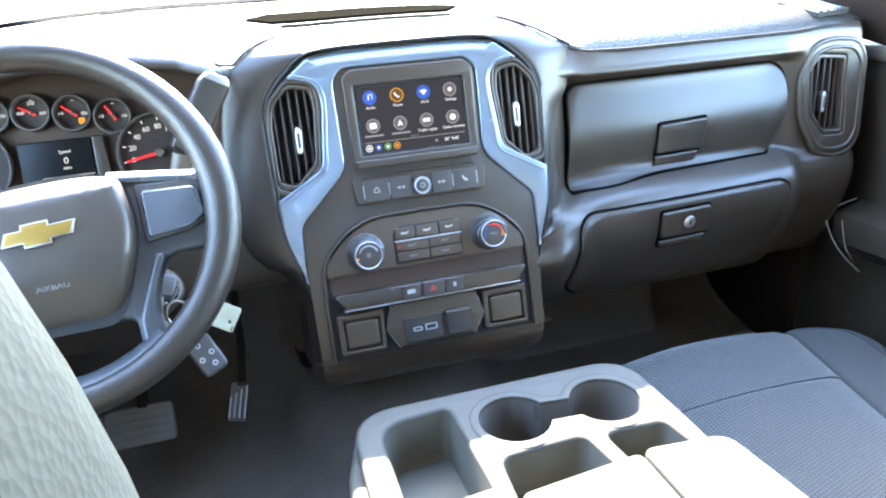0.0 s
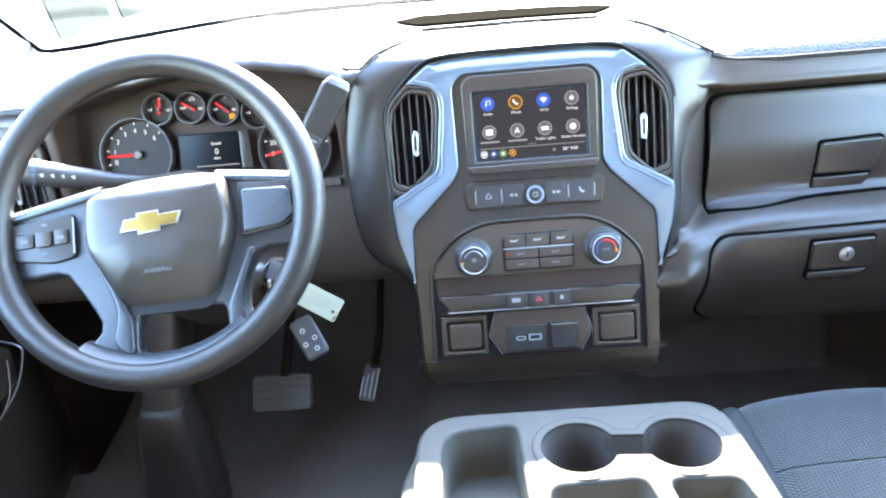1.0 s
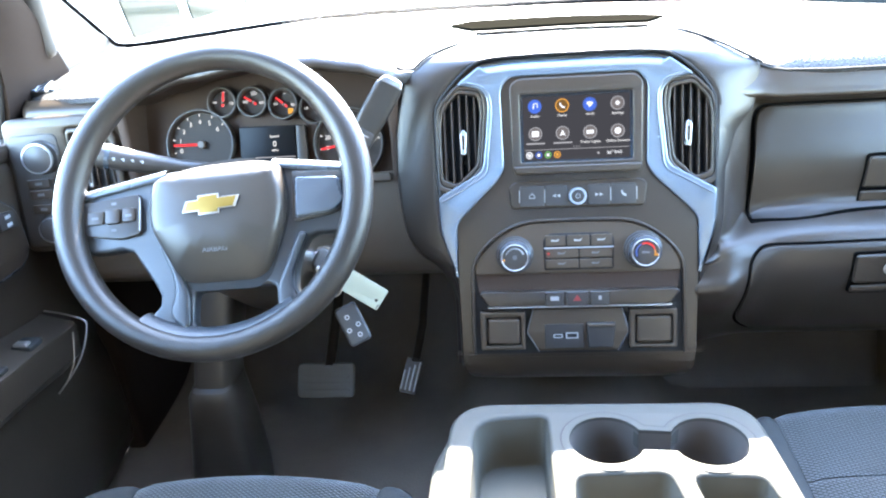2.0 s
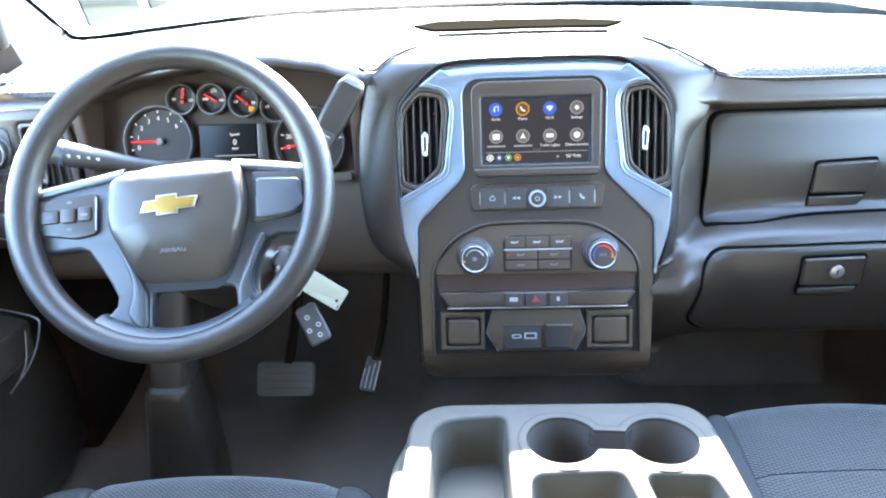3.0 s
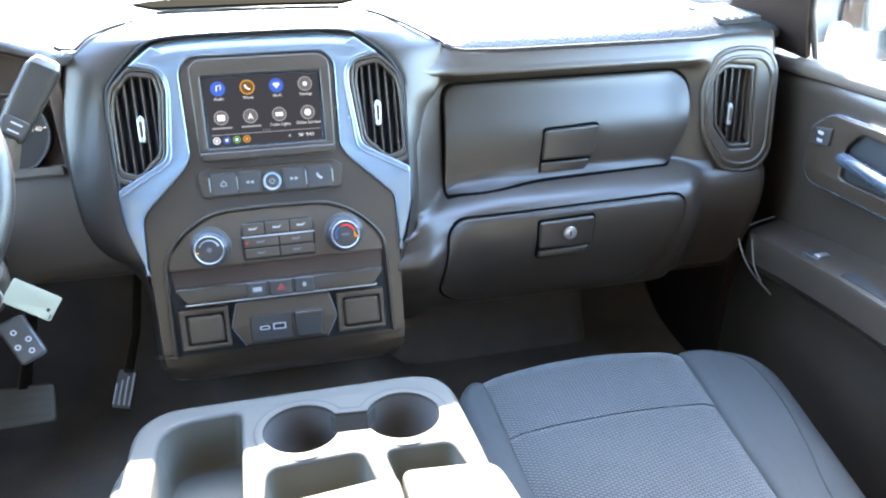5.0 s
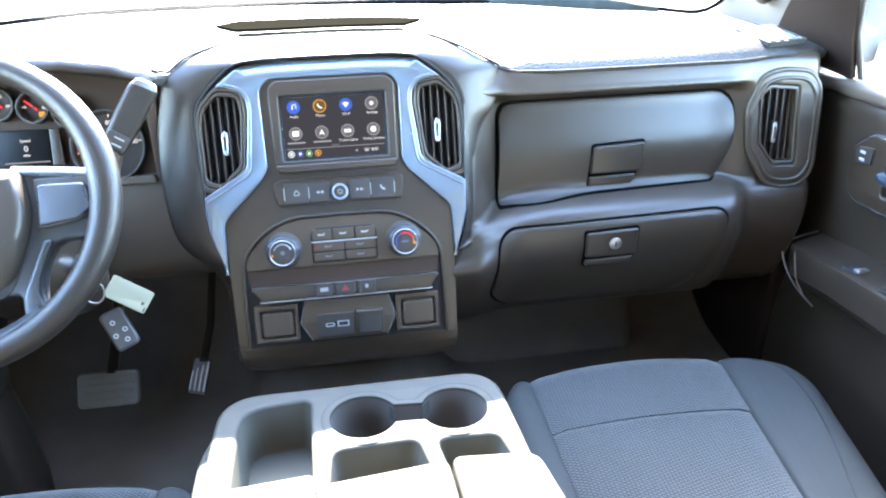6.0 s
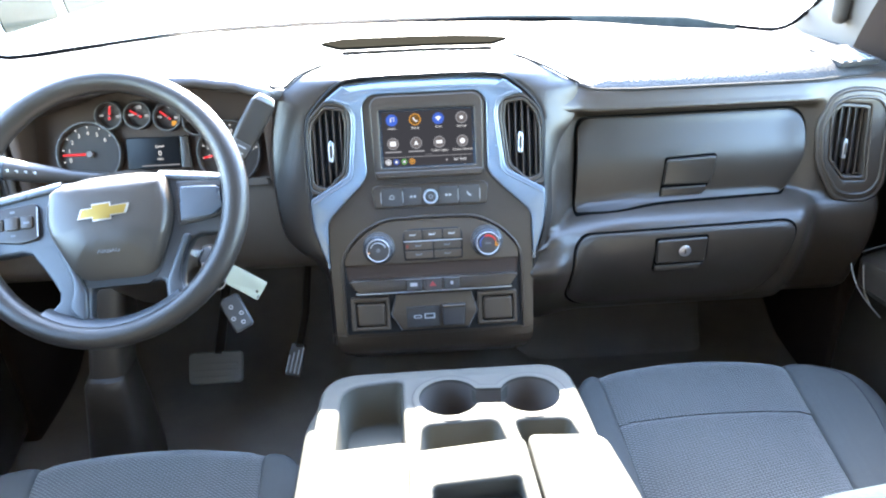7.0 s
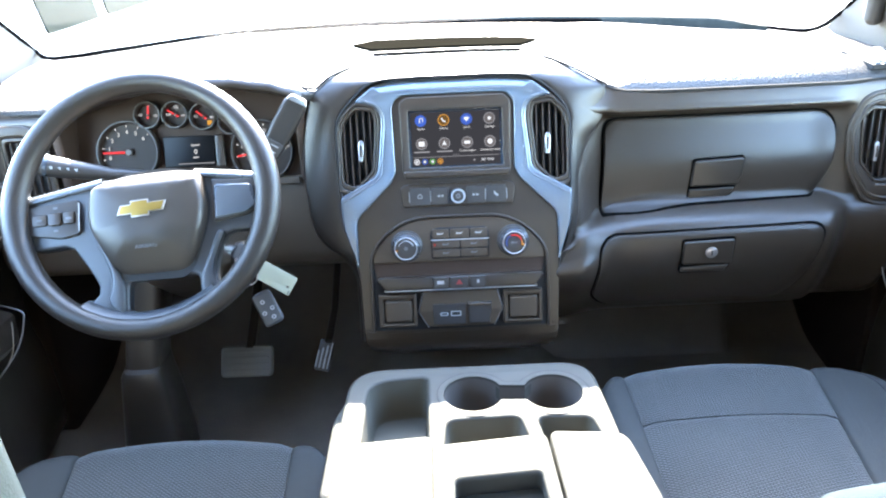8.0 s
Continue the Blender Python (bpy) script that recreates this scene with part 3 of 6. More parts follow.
# the pod's shell: from the seam round the trim out to its ridge, over the roof and down both flanks
SHELL = [((-0.1690, -0.345), (-0.1730, -0.345, -0.012)), ((-0.1692, -0.2786), (-0.1735, -0.2786, -0.012)), ((-0.1697, -0.240), (-0.1770, -0.236, -0.012)), ((-0.1770, -0.200), (-0.1965, -0.199, -0.012)),
         ((-0.1800, -0.181), (-0.2215, -0.179, -0.012)), ((-0.1900, -0.148), (-0.2415, -0.147, -0.012)), ((-0.1955, -0.0821), (-0.2510, -0.0821, -0.012)), ((-0.1975, -0.0153), (-0.2515, -0.0153, -0.012)),
         ((-0.1955, 0.032), (-0.2440, 0.0450, -0.012)), ((-0.1820, 0.056), (-0.2350, 0.0755, -0.008)), ((-0.1590, 0.0795), (-0.2180, 0.0930, -0.008)), ((-0.1410, 0.0935), (-0.1960, 0.1105, -0.018)),
         ((-0.1170, 0.1005), (-0.1600, 0.1275, -0.056)), ((-0.0600, 0.1030), (-0.0800, 0.1310, -0.092)), ((0.0000, 0.1032), (0.0000, 0.1315, -0.092)), ((0.0600, 0.1030), (0.0800, 0.1310, -0.092)),
         ((0.1170, 0.1000), (0.1620, 0.1275, -0.052)), ((0.1400, 0.0920), (0.2030, 0.1065, -0.029)), ((0.1590, 0.0785), (0.2330, 0.0890, -0.024)), ((0.1780, 0.0600), (0.2560, 0.0760, -0.024)),
         ((0.1930, 0.0360), (0.2540, 0.0420, -0.025)), ((0.1962, 0.0100), (0.2450, 0.0140, -0.0190)), ((0.1965, -0.0200), (0.2200, -0.0200, -0.010)), ((0.1958, -0.0821), (0.2060, -0.0821, -0.004)), ((0.1940, -0.140), (0.2030, -0.140, -0.004)), ((0.1840, -0.186), (0.1930, -0.190, -0.006)), ((0.1725, -0.215), (0.1830, -0.222, -0.008)), ((0.1700, -0.250), (0.1780, -0.250, -0.012))]
IN = smooth_line([a for a, b in SHELL], 6)
OUT = smooth_line([b for a, b in SHELL], 6)
rows = []
for i, (a, b) in enumerate(zip(IN, OUT)):
    a3 = Vector((a.x, a.y, 0.0))
    wide = (b - a3).length
    way = Vector((b.x - a.x, b.y - a.y, 0.0)).normalized()
    h = min(0.005, wide * 0.3)
    row = [(*a, -0.004), (*a, h - 0.002), tuple(a3.lerp(b, 0.03) + Vector((0, 0, h)))]
    for f in (0.12, 0.25, 0.4, 0.55, 0.7, 0.82, 0.92, 1.0):
        bulge = h * (1 - f) + 0.16 * wide * f * (1 - f) * 1.6
        row.append(tuple(a3.lerp(b, f) + Vector((0, 0, bulge))))
    for d, n in ((0.0035, -0.003), (0.0055, -0.009), (0.0065, -0.020), (0.0085, -0.07), (0.010, -0.12)):
        row.append(tuple(b + way * d + Vector((0, 0, n))))
    rows.append(row)
part("pod_shell", loft(rows), POD, dash, "rounded shell of the centre pod", m=FS, smooth=50)
for knots in ([(-0.145, 0.110, 0.807), (-0.160, 0.088, 0.809), (-0.198, 0.047, 0.802), (-0.220, 0.033, 0.788), (-0.238, 0.028, 0.771), (-0.2475, 0.024, 0.745)], [(0.148, 0.110, 0.807), (0.163, 0.085, 0.810), (0.205, 0.057, 0.7955), (0.236, 0.047, 0.780), (0.262, 0.043, 0.7665)]):
    line = [(p[0], p[1], max(p[2], top_z(p[0], p[1])) + 0.0025) for p in smooth_line(knots, 5)]
    part("pod_edge", tube(line, [0.0022 if i > 4 else 0.0004 + 0.0004 * i for i in range(len(line))], 8), SEAM, dash, "dark crease along the pod's edge")
part("pad_seam", tube([(x, along(EDGE, x)[0] - 0.004, along(EDGE, x)[1] - 0.0035) for x in [0.255 + 0.02 * i for i in range(31)]], 0.0016, 8), SEAM, dash, "dark seam under the pad's front edge")
part("pod_seam", tube([(*(p * 0.990), 0.0040) for p in IN[24:-18]], 0.0020, 8), SEAM, dash, m=FS)

# silver horseshoe round the screen and down both sides
trim_half = [(0.0, 0.0785), (0.112, 0.0785), (0.131, 0.0900), (0.163, 0.066), (0.131, 0.058), (0.122, 0.046), (0.120, 0.030), (0.130, -0.056), (0.195, -0.092), (0.1955, -0.104), (0.1925, -0.146), (0.181, -0.184), (0.1715, -0.211), (0.1695, -0.130), (0.107, -0.070),
             (0.099, -0.055), (0.101, 0.058), (0.087, 0.073), (0.0, 0.073)]
part("stack_trim", slab(both_sides(rounded(trim_half, [0, 0.004, 0.004, 0.003, 0.006, 0.006, 0.01, 0.012, 0.004, 0.004, 0.012, 0.012, 0.001, 0.012, 0.01, 0.006, 0.01, 0.008, 0])), 0.008, 0.02, 0.003), SILVER, dash, "satin silver trim", m=FS)
rows = []
for i in range(25):
    u = -0.133 + 0.266 * i / 24
    fall = 0.006 * (abs(u) / 0.133) ** 4
    rows.append([(u, v - fall, n) for v, n in ((0.0745, 0.0070), (0.0750, 0.0084), (0.079, 0.0088), (0.083, 0.0082), (0.088, 0.0060), (0.093, 0.0020), (0.098, -0.0030), (0.1005, -0.006))])
part("trim_cap", loft(rows), SILVER, dash, "rounded silver cap over the screen", m=FS, smooth=60)
for sgn in (-1, 1):
    line = smooth_line([(sgn * u, v, 0.0078) for u, v in ((0.150, 0.069), (0.128, 0.062), (0.1165, 0.048), (0.1145, 0.025), (0.1205, -0.030), (0.1255, -0.060), (0.152, -0.077), (0.190, -0.0985))], 4)
    part("trim_ridge", tube(line, 0.0014, 8), SILVER, dash, "raised ridge along the trim", m=FS)
panel_half = [(0.0, 0.073), (0.087, 0.073), (0.101, 0.058), (0.099, -0.055), (0.107, -0.070), (0.1695, -0.130), (0.1705, -0.225), (0.1685, -0.325), (0.160, -0.332), (0.0, -0.332)]
part("stack_panel", slab(both_sides(rounded(panel_half, [0, 0.008, 0.01, 0.006, 0.01, 0.012, 0.01, 0.006, 0.006, 0])), 0.004, 0.02, 0.001), STACK, dash, m=FS)

rows = []
for v, n, w in ((-0.322, 0.0035, 0.1685), (-0.340, 0.003, 0.168), (-0.352, 0.000, 0.166), (-0.362, -0.006, 0.161), (-0.369, -0.015, 0.153), (-0.3735, -0.028, 0.145), (-0.374, -0.06, 0.142)):
    rows.append([(-w + 0.001, v, n - 0.03), (-w, v, n - 0.004), *[(w * k / 6, v, n) for k in range(-5, 6)], (w, v, n - 0.004), (w - 0.001, v, n - 0.03)])
part("lower_panel", loft(rows), STACK, dash, "black panel curving back under the sockets", m=FS, smooth=60)

# ---- air vents ----
def vent(frame_m, mouth, slat_us, tab_u, tab_v, loc, label, deep=0.03, lip=0.004, group="dashboard air vents"):
    t = thing("air_vent", loc, label, "air vent", group)
    cu = sum(p[0] for p in mouth) / len(mouth)
    cv = sum(p[1] for p in mouth) / len(mouth)
    inner = [(cu + (u - cu) * 0.86, cv + (v - cv) * 0.90) for u, v in mouth]
    part("frame", slab(mouth, lip, deep + lip, 0.002, [inner]), DASH, t, m=frame_m)
    if frame_m is FS:
        edge = [(cu + (u - cu) * 1.16, cv + (v - cv) * 1.10) for u, v in mouth]
        part("surround", slab(edge, 0.0055, 0.008, 0.002, [[(cu + (u - cu) * 1.005, cv + (v - cv) * 1.005) for u, v in mouth]]), DASH, t, "black surround", m=frame_m)
    part("backing", slab(mouth, -deep + 0.004, 0.004), SEAM, t, m=frame_m)
    for u, lo, hi in slat_us:
        part("slat", slab(box(u - 0.0012, lo, u + 0.0012, hi), -0.002, 0.018, 0.0005), SLAT, t, m=frame_m)
    part("tab", slab(rounded([(tab_u - 0.004, tab_v - 0.018), (tab_u + 0.003, tab_v - 0.019), (tab_u + 0.005, tab_v + 0.012), (tab_u, tab_v + 0.018), (tab_u - 0.004, tab_v + 0.012)], 0.003), 0.008, 0.016, 0.0015), SATIN, t, "satin chrome adjuster tab", m=frame_m)
    part("tab_inset", slab(box(tab_u - 0.0018, tab_v - 0.011, tab_u + 0.0022, tab_v + 0.009, 0.001), 0.0085, 0.001, 0.0003), STACK, t, "dark finger inset", m=frame_m)
    return t


for sgn, mouth in ((1, vent_r), (-1, vent_l)):
    slats = [(sgn * u, lo, hi) for u, lo, hi in ((0.139, -0.050, 0.050), (0.150, -0.060, 0.052), (0.161, -0.068, 0.053), (0.172, -0.074, 0.045), (0.183, -0.072, 0.034))]
    vent(FS, mouth, slats, sgn * 0.156, -0.014, (sgn * 0.16, 0, 0.6), "tall centre air vent with dark vertical slats")

# ---- infotainment unit ----
unit = thing("infotainment_unit", (0, 0, 0.64), "lit touch screen in a black bezel, showing app icons", "touch screen")
SCR = at(FS, 0.003, 0.0, 0.0)
part("bezel", slab(rounded([(-0.090, -0.056), (0.090, -0.056), (0.092, 0.060), (0.080, 0.070), (-0.080, 0.070), (-0.092, 0.060)], 0.006), 0.010, 0.012, 0.002, [box(-0.078, -0.047, 0.078, 0.048, 0.003)]), STACK, unit, m=SCR)
part("ledge", slab(rounded([(-0.086, -0.064), (0.086, -0.064), (0.090, -0.052), (-0.090, -0.052)], 0.004), 0.016, 0.014, 0.003), STACK, unit, m=SCR)
display = part("display", slab(box(-0.080, -0.049, 0.080, 0.050), 0.0065, 0.004), GLOSS, unit, "glossy black display", m=SCR)
part("screen_glow", slab(box(-0.074, -0.045, 0.074, 0.044), 0.0068, 0.0005), L_DARK, display, m=SCR)
N = 0.0075
ICON = [(-0.057, 0.0305, L_BLUE, "Audio"), (-0.019, 0.0305, L_ORANGE, "Phone"), (0.019, 0.0305, L_BLUE, "Wi-Fi"), (0.057, 0.0305, L_GREY, "Settings"), (-0.057, -0.0075, L_GREY, ""), (-0.019, -0.0075, L_GREY, ""), (0.019, -0.0075, L_GREY, "Trailer Lights"), (0.057, -0.0075, L_GREY, "Online Services")]
for i, (u, v, lit, text) in enumerate(ICON):
    part("icon_ring", slab(ring(u, v, 0.0095), N, 0.0006, 0, [ring(u, v, 0.0082 if i else 0.0078)]), lit, display, m=SCR)
    part("icon_disc", slab(ring(u, v, 0.0078), N - 0.0003, 0.0005), L_BLUE if i in (0, 2) else L_BROWN if i == 1 else L_SLATE, display, m=SCR)
    shape = [
        [(-0.003, -0.003), (-0.001, -0.003), (-0.001, 0.003), (0.003, 0.004), (0.003, -0.002), (0.004, -0.002), (0.004, 0.005), (-0.002, 0.004)],
        [(-0.004, 0.003), (-0.002, 0.004), (-0.001, 0.001), (0.001, -0.001), (0.004, -0.002), (0.003, -0.004), (0.0, -0.003), (-0.003, 0.0)],
        [(0, -0.004), (0.005, 0.002), (0.002, 0.0035), (-0.002, 0.0035), (-0.005, 0.002)],
        ring(0, 0, 0.003, 8),
        box(-0.005, -0.004, 0.005, 0.004, 0.0015),
        [(0, 0.0045), (0.004, -0.004), (0, -0.002), (-0.004, -0.004)],
        box(-0.005, -0.0025, 0.005, 0.0025),
        ring(0, 0, 0.0045, 12),
    ][i]
    part("icon_symbol", slab([(u + a, v + b) for a, b in shape], N + 0.0003, 0.0005), L_WHITE, display, m=SCR)
    if text:
        part("icon_caption", words(text, 0.0052), L_TEXT, display, m=at(SCR, u, v - 0.0135, N))
    else:
        part("icon_caption", slab(box(u - 0.013, v - 0.0146, u + 0.013, v - 0.0124), N, 0.0005), L_GREY, display, m=SCR)
part("divider", slab(box(-0.072, -0.0302, 0.072, -0.0294), N, 0.0005), L_GREY, display, m=SCR)
for j in (-1, 0, 1):
    part("page_dot", slab(ring(0.004 * j, -0.0268, 0.0008, 8), N, 0.0005), L_GREY, display, m=SCR)
for u, lit in ((-0.066, L_WHITE), (-0.053, L_BLUE), (-0.040, L_GREEN), (-0.027, L_ORANGE)):
    part("tray_icon", slab(ring(u, -0.0372, 0.0048, 16), N, 0.0005, 0, [ring(u, -0.0372, 0.0036, 12)]), lit, display, m=SCR)
    part("tray_symbol", slab(box(u - 0.0018, -0.039, u + 0.0018, -0.0354), N, 0.0005), L_WHITE if u != -0.027 else L_ORANGE, display, m=SCR)
part("status_words", words("56° 9:43", 0.0062), L_WHITE, display, m=at(SCR, 0.052, -0.0372, N))
part("status_dot", slab(ring(0.030, -0.0372, 0.0018, 8), N, 0.0005), L_GREY, display, m=SCR)

# ---- media button bar ----
bar = thing("media_button_bar", (0, -0.02, 0.58), "black media button bar with a chrome-ringed power knob", "button bar")
part("surround", slab(rounded([(-0.090, -0.113), (0.096, -0.113), (0.100, -0.080), (0.090, -0.074), (-0.084, -0.074), (-0.094, -0.080)], 0.006), 0.0075, 0.006, 0.002), STACK, bar, m=FS)
for u0, u1, mark in ((-0.078, -0.044, 0), (-0.042, -0.012, 1), (0.018, 0.048, 2), (0.050, 0.084, 3)):
    key = part("button", slab(box(u0, -0.110, u1, -0.080, 0.003), 0.010, 0.006, 0.001), BUTTON, bar, m=FS)
    c = (u0 + u1) / 2
    if mark == 0:
        part("symbol", slab([(c - 0.004, -0.098), (c + 0.004, -0.098), (c + 0.004, -0.094), (c, -0.090), (c - 0.004, -0.094)], 0.0105, 0.0006, 0, [[(c - 0.003, -0.097), (c + 0.003, -0.097), (c + 0.003, -0.0945), (c, -0.0915), (c - 0.003, -0.0945)]]), MARK, key, m=FS)
    elif mark == 3:
        part("symbol", slab([(c - 0.004, -0.091), (c - 0.002, -0.090), (c - 0.001, -0.093), (c + 0.001, -0.095), (c + 0.004, -0.096), (c + 0.003, -0.099), (c, -0.098), (c - 0.003, -0.095)], 0.0105, 0.0006), MARK, key, m=FS)
    else:
        d = -1 if mark == 1 else 1
        for k in (-0.003, 0.003):
            tri = [(c + k - d * 0.0025, -0.0975), (c + k + d * 0.0025, -0.0950), (c + k - d * 0.0025, -0.0925)]
            part("symbol", slab(tri if d > 0 else tri[::-1], 0.0105, 0.0006), MARK, key, m=FS)
for u in (-0.079, -0.043, 0.049, 0.085):
    part("separator", slab(box(u - 0.0005, -0.104, u + 0.0005, -0.086), 0.0107, 0.002), MARK, bar, m=FS)
POW = at(FS, 0.003, -0.096, 0.008)
part("power_ring", turned([(0.0125, 0), (0.0125, 0.006), (0.0115, 0.0075), (0.0095, 0.0075), (0.0090, 0.006)], hollow=True), SATIN, bar, "chrome ring", m=POW)
part("power_cap", turned([(0.0094, 0), (0.0094, 0.0062), (0.008, 0.007)]), BUTTON, bar, m=POW)
part("power_symbol", slab(ring(0, 0, 0.0035, 16), 0.0075, 0.0005, 0, [ring(0, 0, 0.0027, 16)]), MARK, bar, m=POW)

# ---- climate panel ----
clim = thing("climate_panel", (0, -0.05, 0.5), "dark climate control panel with two round knobs", "climate panel")
arch = [(0.0, -0.1325), (0.074, -0.134), (0.112, -0.152), (0.146, -0.188), (0.146, -0.207), (0.0, -0.207)]
arch_out = [(0.0, -0.1275), (0.077, -0.129), (0.116, -0.148), (0.153, -0.186), (0.155, -0.326), (0.0, -0.326)]
arch_in = [(0.0, -0.1315), (0.075, -0.133), (0.113, -0.151), (0.1475, -0.187), (0.1495, -0.326), (0.0, -0.326)]
arch_r = [0, 0.03, 0.02, 0.03, 0.001, 0]
band = rounded(arch_out, arch_r)[:-6] + rounded(arch_in, arch_r)[:-6][::-1]
part("arch_frame", slab(band + [(-u, v) for u, v in reversed(band)], 0.010, 0.012, 0.002), STACK, clim, m=FS)
part("arch_gap", slab(both_sides(rounded(arch_in, arch_r)), 0.0046, 0.004), SEAM, clim, m=FS)
part("face", slab(both_sides(rounded(arch, [0, 0.03, 0.02, 0.02, 0.004, 0])), 0.008, 0.006, 0.0015), CLIMATE, clim, "matte brown-black face", m=FS)
part("recess", loft([[(-0.145, -0.206, 0.0065), (0.145, -0.206, 0.0065)], [(-0.143, -0.222, 0.0052), (0.143, -0.222, 0.0052)], [(-0.140, -0.236, 0.008), (0.140, -0.236, 0.008)]]), CAVE, clim, m=FS)
for u, v, warm in ((-0.0880, -0.1785, False), (0.0930, -0.1760, True)):
    K = at(FS, u, v, 0.007) @ Matrix.Diagonal((0.86, 0.86, 1.0, 1.0))
    knob = part("knob", turned([(0.0315, 0), (0.0315, 0.003), (0.0295, 0.0045), (0.0285, 0.0045), (0.0280, 0.010), (0.0262, 0.011), (0.0255, 0.024), (0.0245, 0.0262), (0.0215, 0.0265)]), BUTTON, clim, "round dial knob", m=K)
    part("knob_band", turned([(0.0282, 0.0065), (0.0288, 0.0070), (0.0284, 0.0100), (0.0276, 0.0105)], hollow=True), STACK, knob, "satin lower band", m=K)
    part("knob_band", turned([(0.0258, 0.0190), (0.0264, 0.0195), (0.0256, 0.0250), (0.0248, 0.0255)], hollow=True), SPOKE, knob, "satin upper band", m=K)
    part("knob_ring", turned([(0.0222, 0.024), (0.0222, 0.0278), (0.0214, 0.0284), (0.0205, 0.0276)], hollow=True), STEEL, knob, "satin ring", m=K)
    part("knob_face", turned([(0.0205, 0.024), (0.0205, 0.0266), (0.019, 0.0270)]), BUTTON, knob, m=K)
    for a0, a1, lit in (((160, 20, MARK),) if not warm else ((205, 118, L_BLUE), (112, 22, L_RED), (14, -22, L_ORANGE))):
        arc = [(0.0150 * math.cos(radians(a0 + (a1 - a0) * k / 10)), 0.0150 * math.sin(radians(a0 + (a1 - a0) * k / 10)), 0.0273) for k in range(11)]
        part("scale_arc", tube(arc, [0.0007 + 0.0008 * k / 10 for k in range(11)] if not warm else 0.0011, 6), lit, knob, m=K)
    part("scale_symbol", slab(ring(0, 0, 0.004, 8) if not warm else box(-0.006, -0.0015, 0.006, 0.0015), 0.0275, 0.0005), DIM, knob, m=K)
    part("pointer", slab(ring(-0.0178 if not warm else 0.0180, -0.004, 0.0019, 8), 0.0278, 0.0008), L_ORANGE, knob, "amber pointer light", m=K)
part("cluster_frame", slab(rounded([(-0.046, -0.202), (0.052, -0.202), (0.053, -0.158), (0.046, -0.149), (-0.037, -0.149), (-0.047, -0.158)], 0.004), 0.0095, 0.005, 0.001), SEAM, clim, m=FS)
for u0, v0, u1, v1 in ((-0.044, -0.1675, -0.0155, -0.1515), (-0.0135, -0.1675, 0.0185, -0.1515), (0.0205, -0.1675, 0.050, -0.1515), (-0.044, -0.1845, 0.002, -0.1715), (0.004, -0.1845, 0.050, -0.1715), (-0.044, -0.1995, 0.002, -0.1865), (0.004, -0.1995, 0.050, -0.1865)):
    key = part("button", slab(box(u0, v0, u1, v1, 0.002), 0.0115, 0.005, 0.0008), CLIMATE, clim, m=FS)
    c, d = (u0 + u1) / 2, (v0 + v1) / 2
    part("symbol", slab([(c - 0.006, d - 0.001), (c + 0.003, d - 0.001), (c + 0.006, d + 0.003), (c + 0.001, d + 0.001), (c - 0.006, d + 0.002)], 0.0119, 0.0005), MARK if d > -0.168 else DIM, key, m=FS)
part("silver_line", slab(box(-0.046, -0.1706, 0.052, -0.1690), 0.0122, 0.004), MARK, clim, "thin silver line", m=FS)
part("lamp", slab(ring(-0.040, -0.178, 0.0013, 8), 0.0122, 0.001), L_RED, clim, "red indicator lamp", m=FS)

# ---- switch strip ----
strip = thing("switch_strip", (0, -0.07, 0.45), "black switch strip with a bright lower edge", "switch strip")
part("body", slab(rounded([(-0.126, -0.253), (0.128, -0.253), (0.143, -0.234), (0.138, -0.231), (-0.136, -0.231), (-0.141, -0.234)], 0.002), 0.018, 0.016, 0.002), STACK, strip, m=FS)
part("edge", slab([(-0.128, -0.2550), (0.130, -0.2550), (0.132, -0.2534), (-0.130, -0.2534)], 0.0195, 0.012, 0.0005), SATIN, strip, "polished lower edge", m=FS)
for u0, u1, mk in ((-0.046, -0.020, 0), (-0.016, 0.014, 1), (0.018, 0.044, 2)):
    sw = part("switch", slab(box(u0, -0.2530, u1, -0.232, 0.002), 0.0205, 0.014, 0.0015), BUTTON, strip, m=FS)
    c = (u0 + u1) / 2
    if mk == 1:
        part("symbol", slab([(c - 0.006, -0.2455), (c + 0.006, -0.2455), (c, -0.2365)], 0.0209, 0.0005), RED, sw, "red hazard triangle", m=FS)
    else:
        part("symbol", slab(box(c - (0.006 if mk == 0 else 0.0022), -0.2445, c + (0.006 if mk == 0 else 0.0022), -0.2385, 0.001), 0.0209, 0.0005), MARK, sw, m=FS)

# ---- usb panel and side pockets ----
usb = thing("usb_panel", (0, -0.08, 0.37), "dark grey panel with two USB sockets and a capped outlet", "socket panel")
oct_out = rounded([(-0.063, -0.258), (0.062, -0.258), (0.072, -0.293), (0.056, -0.321), (-0.056, -0.321), (-0.073, -0.293)], 0.003)
part("plate", slab(oct_out, 0.012, 0.012, 0.002), CLIMATE, usb, m=FS)
for pts in (((-0.064, -0.260), (-0.0735, -0.293), (-0.0565, -0.322)), ((0.063, -0.260), (0.0725, -0.293), (0.0565, -0.322))):
    part("bright_edge", tube([(*p, 0.0105) for p in pts], 0.0009, 8), DIM, usb, m=FS)
part("socket_plate", slab(box(-0.048, -0.317, 0.008, -0.281, 0.001), 0.0135, 0.003, 0.0006), BUTTON, usb, m=FS)
part("socket", slab(box(-0.036, -0.3015, -0.022, -0.2955, 0.0028), 0.0140, 0.002, 0, [box(-0.034, -0.3000, -0.024, -0.2970, 0.0012)]), MARK, usb, m=FS)
part("socket", slab(box(-0.018, -0.3025, 0.000, -0.2935, 0.001), 0.0140, 0.002, 0, [box(-0.0158, -0.3008, -0.0022, -0.2952, 0.0005)]), MARK, usb, m=FS)
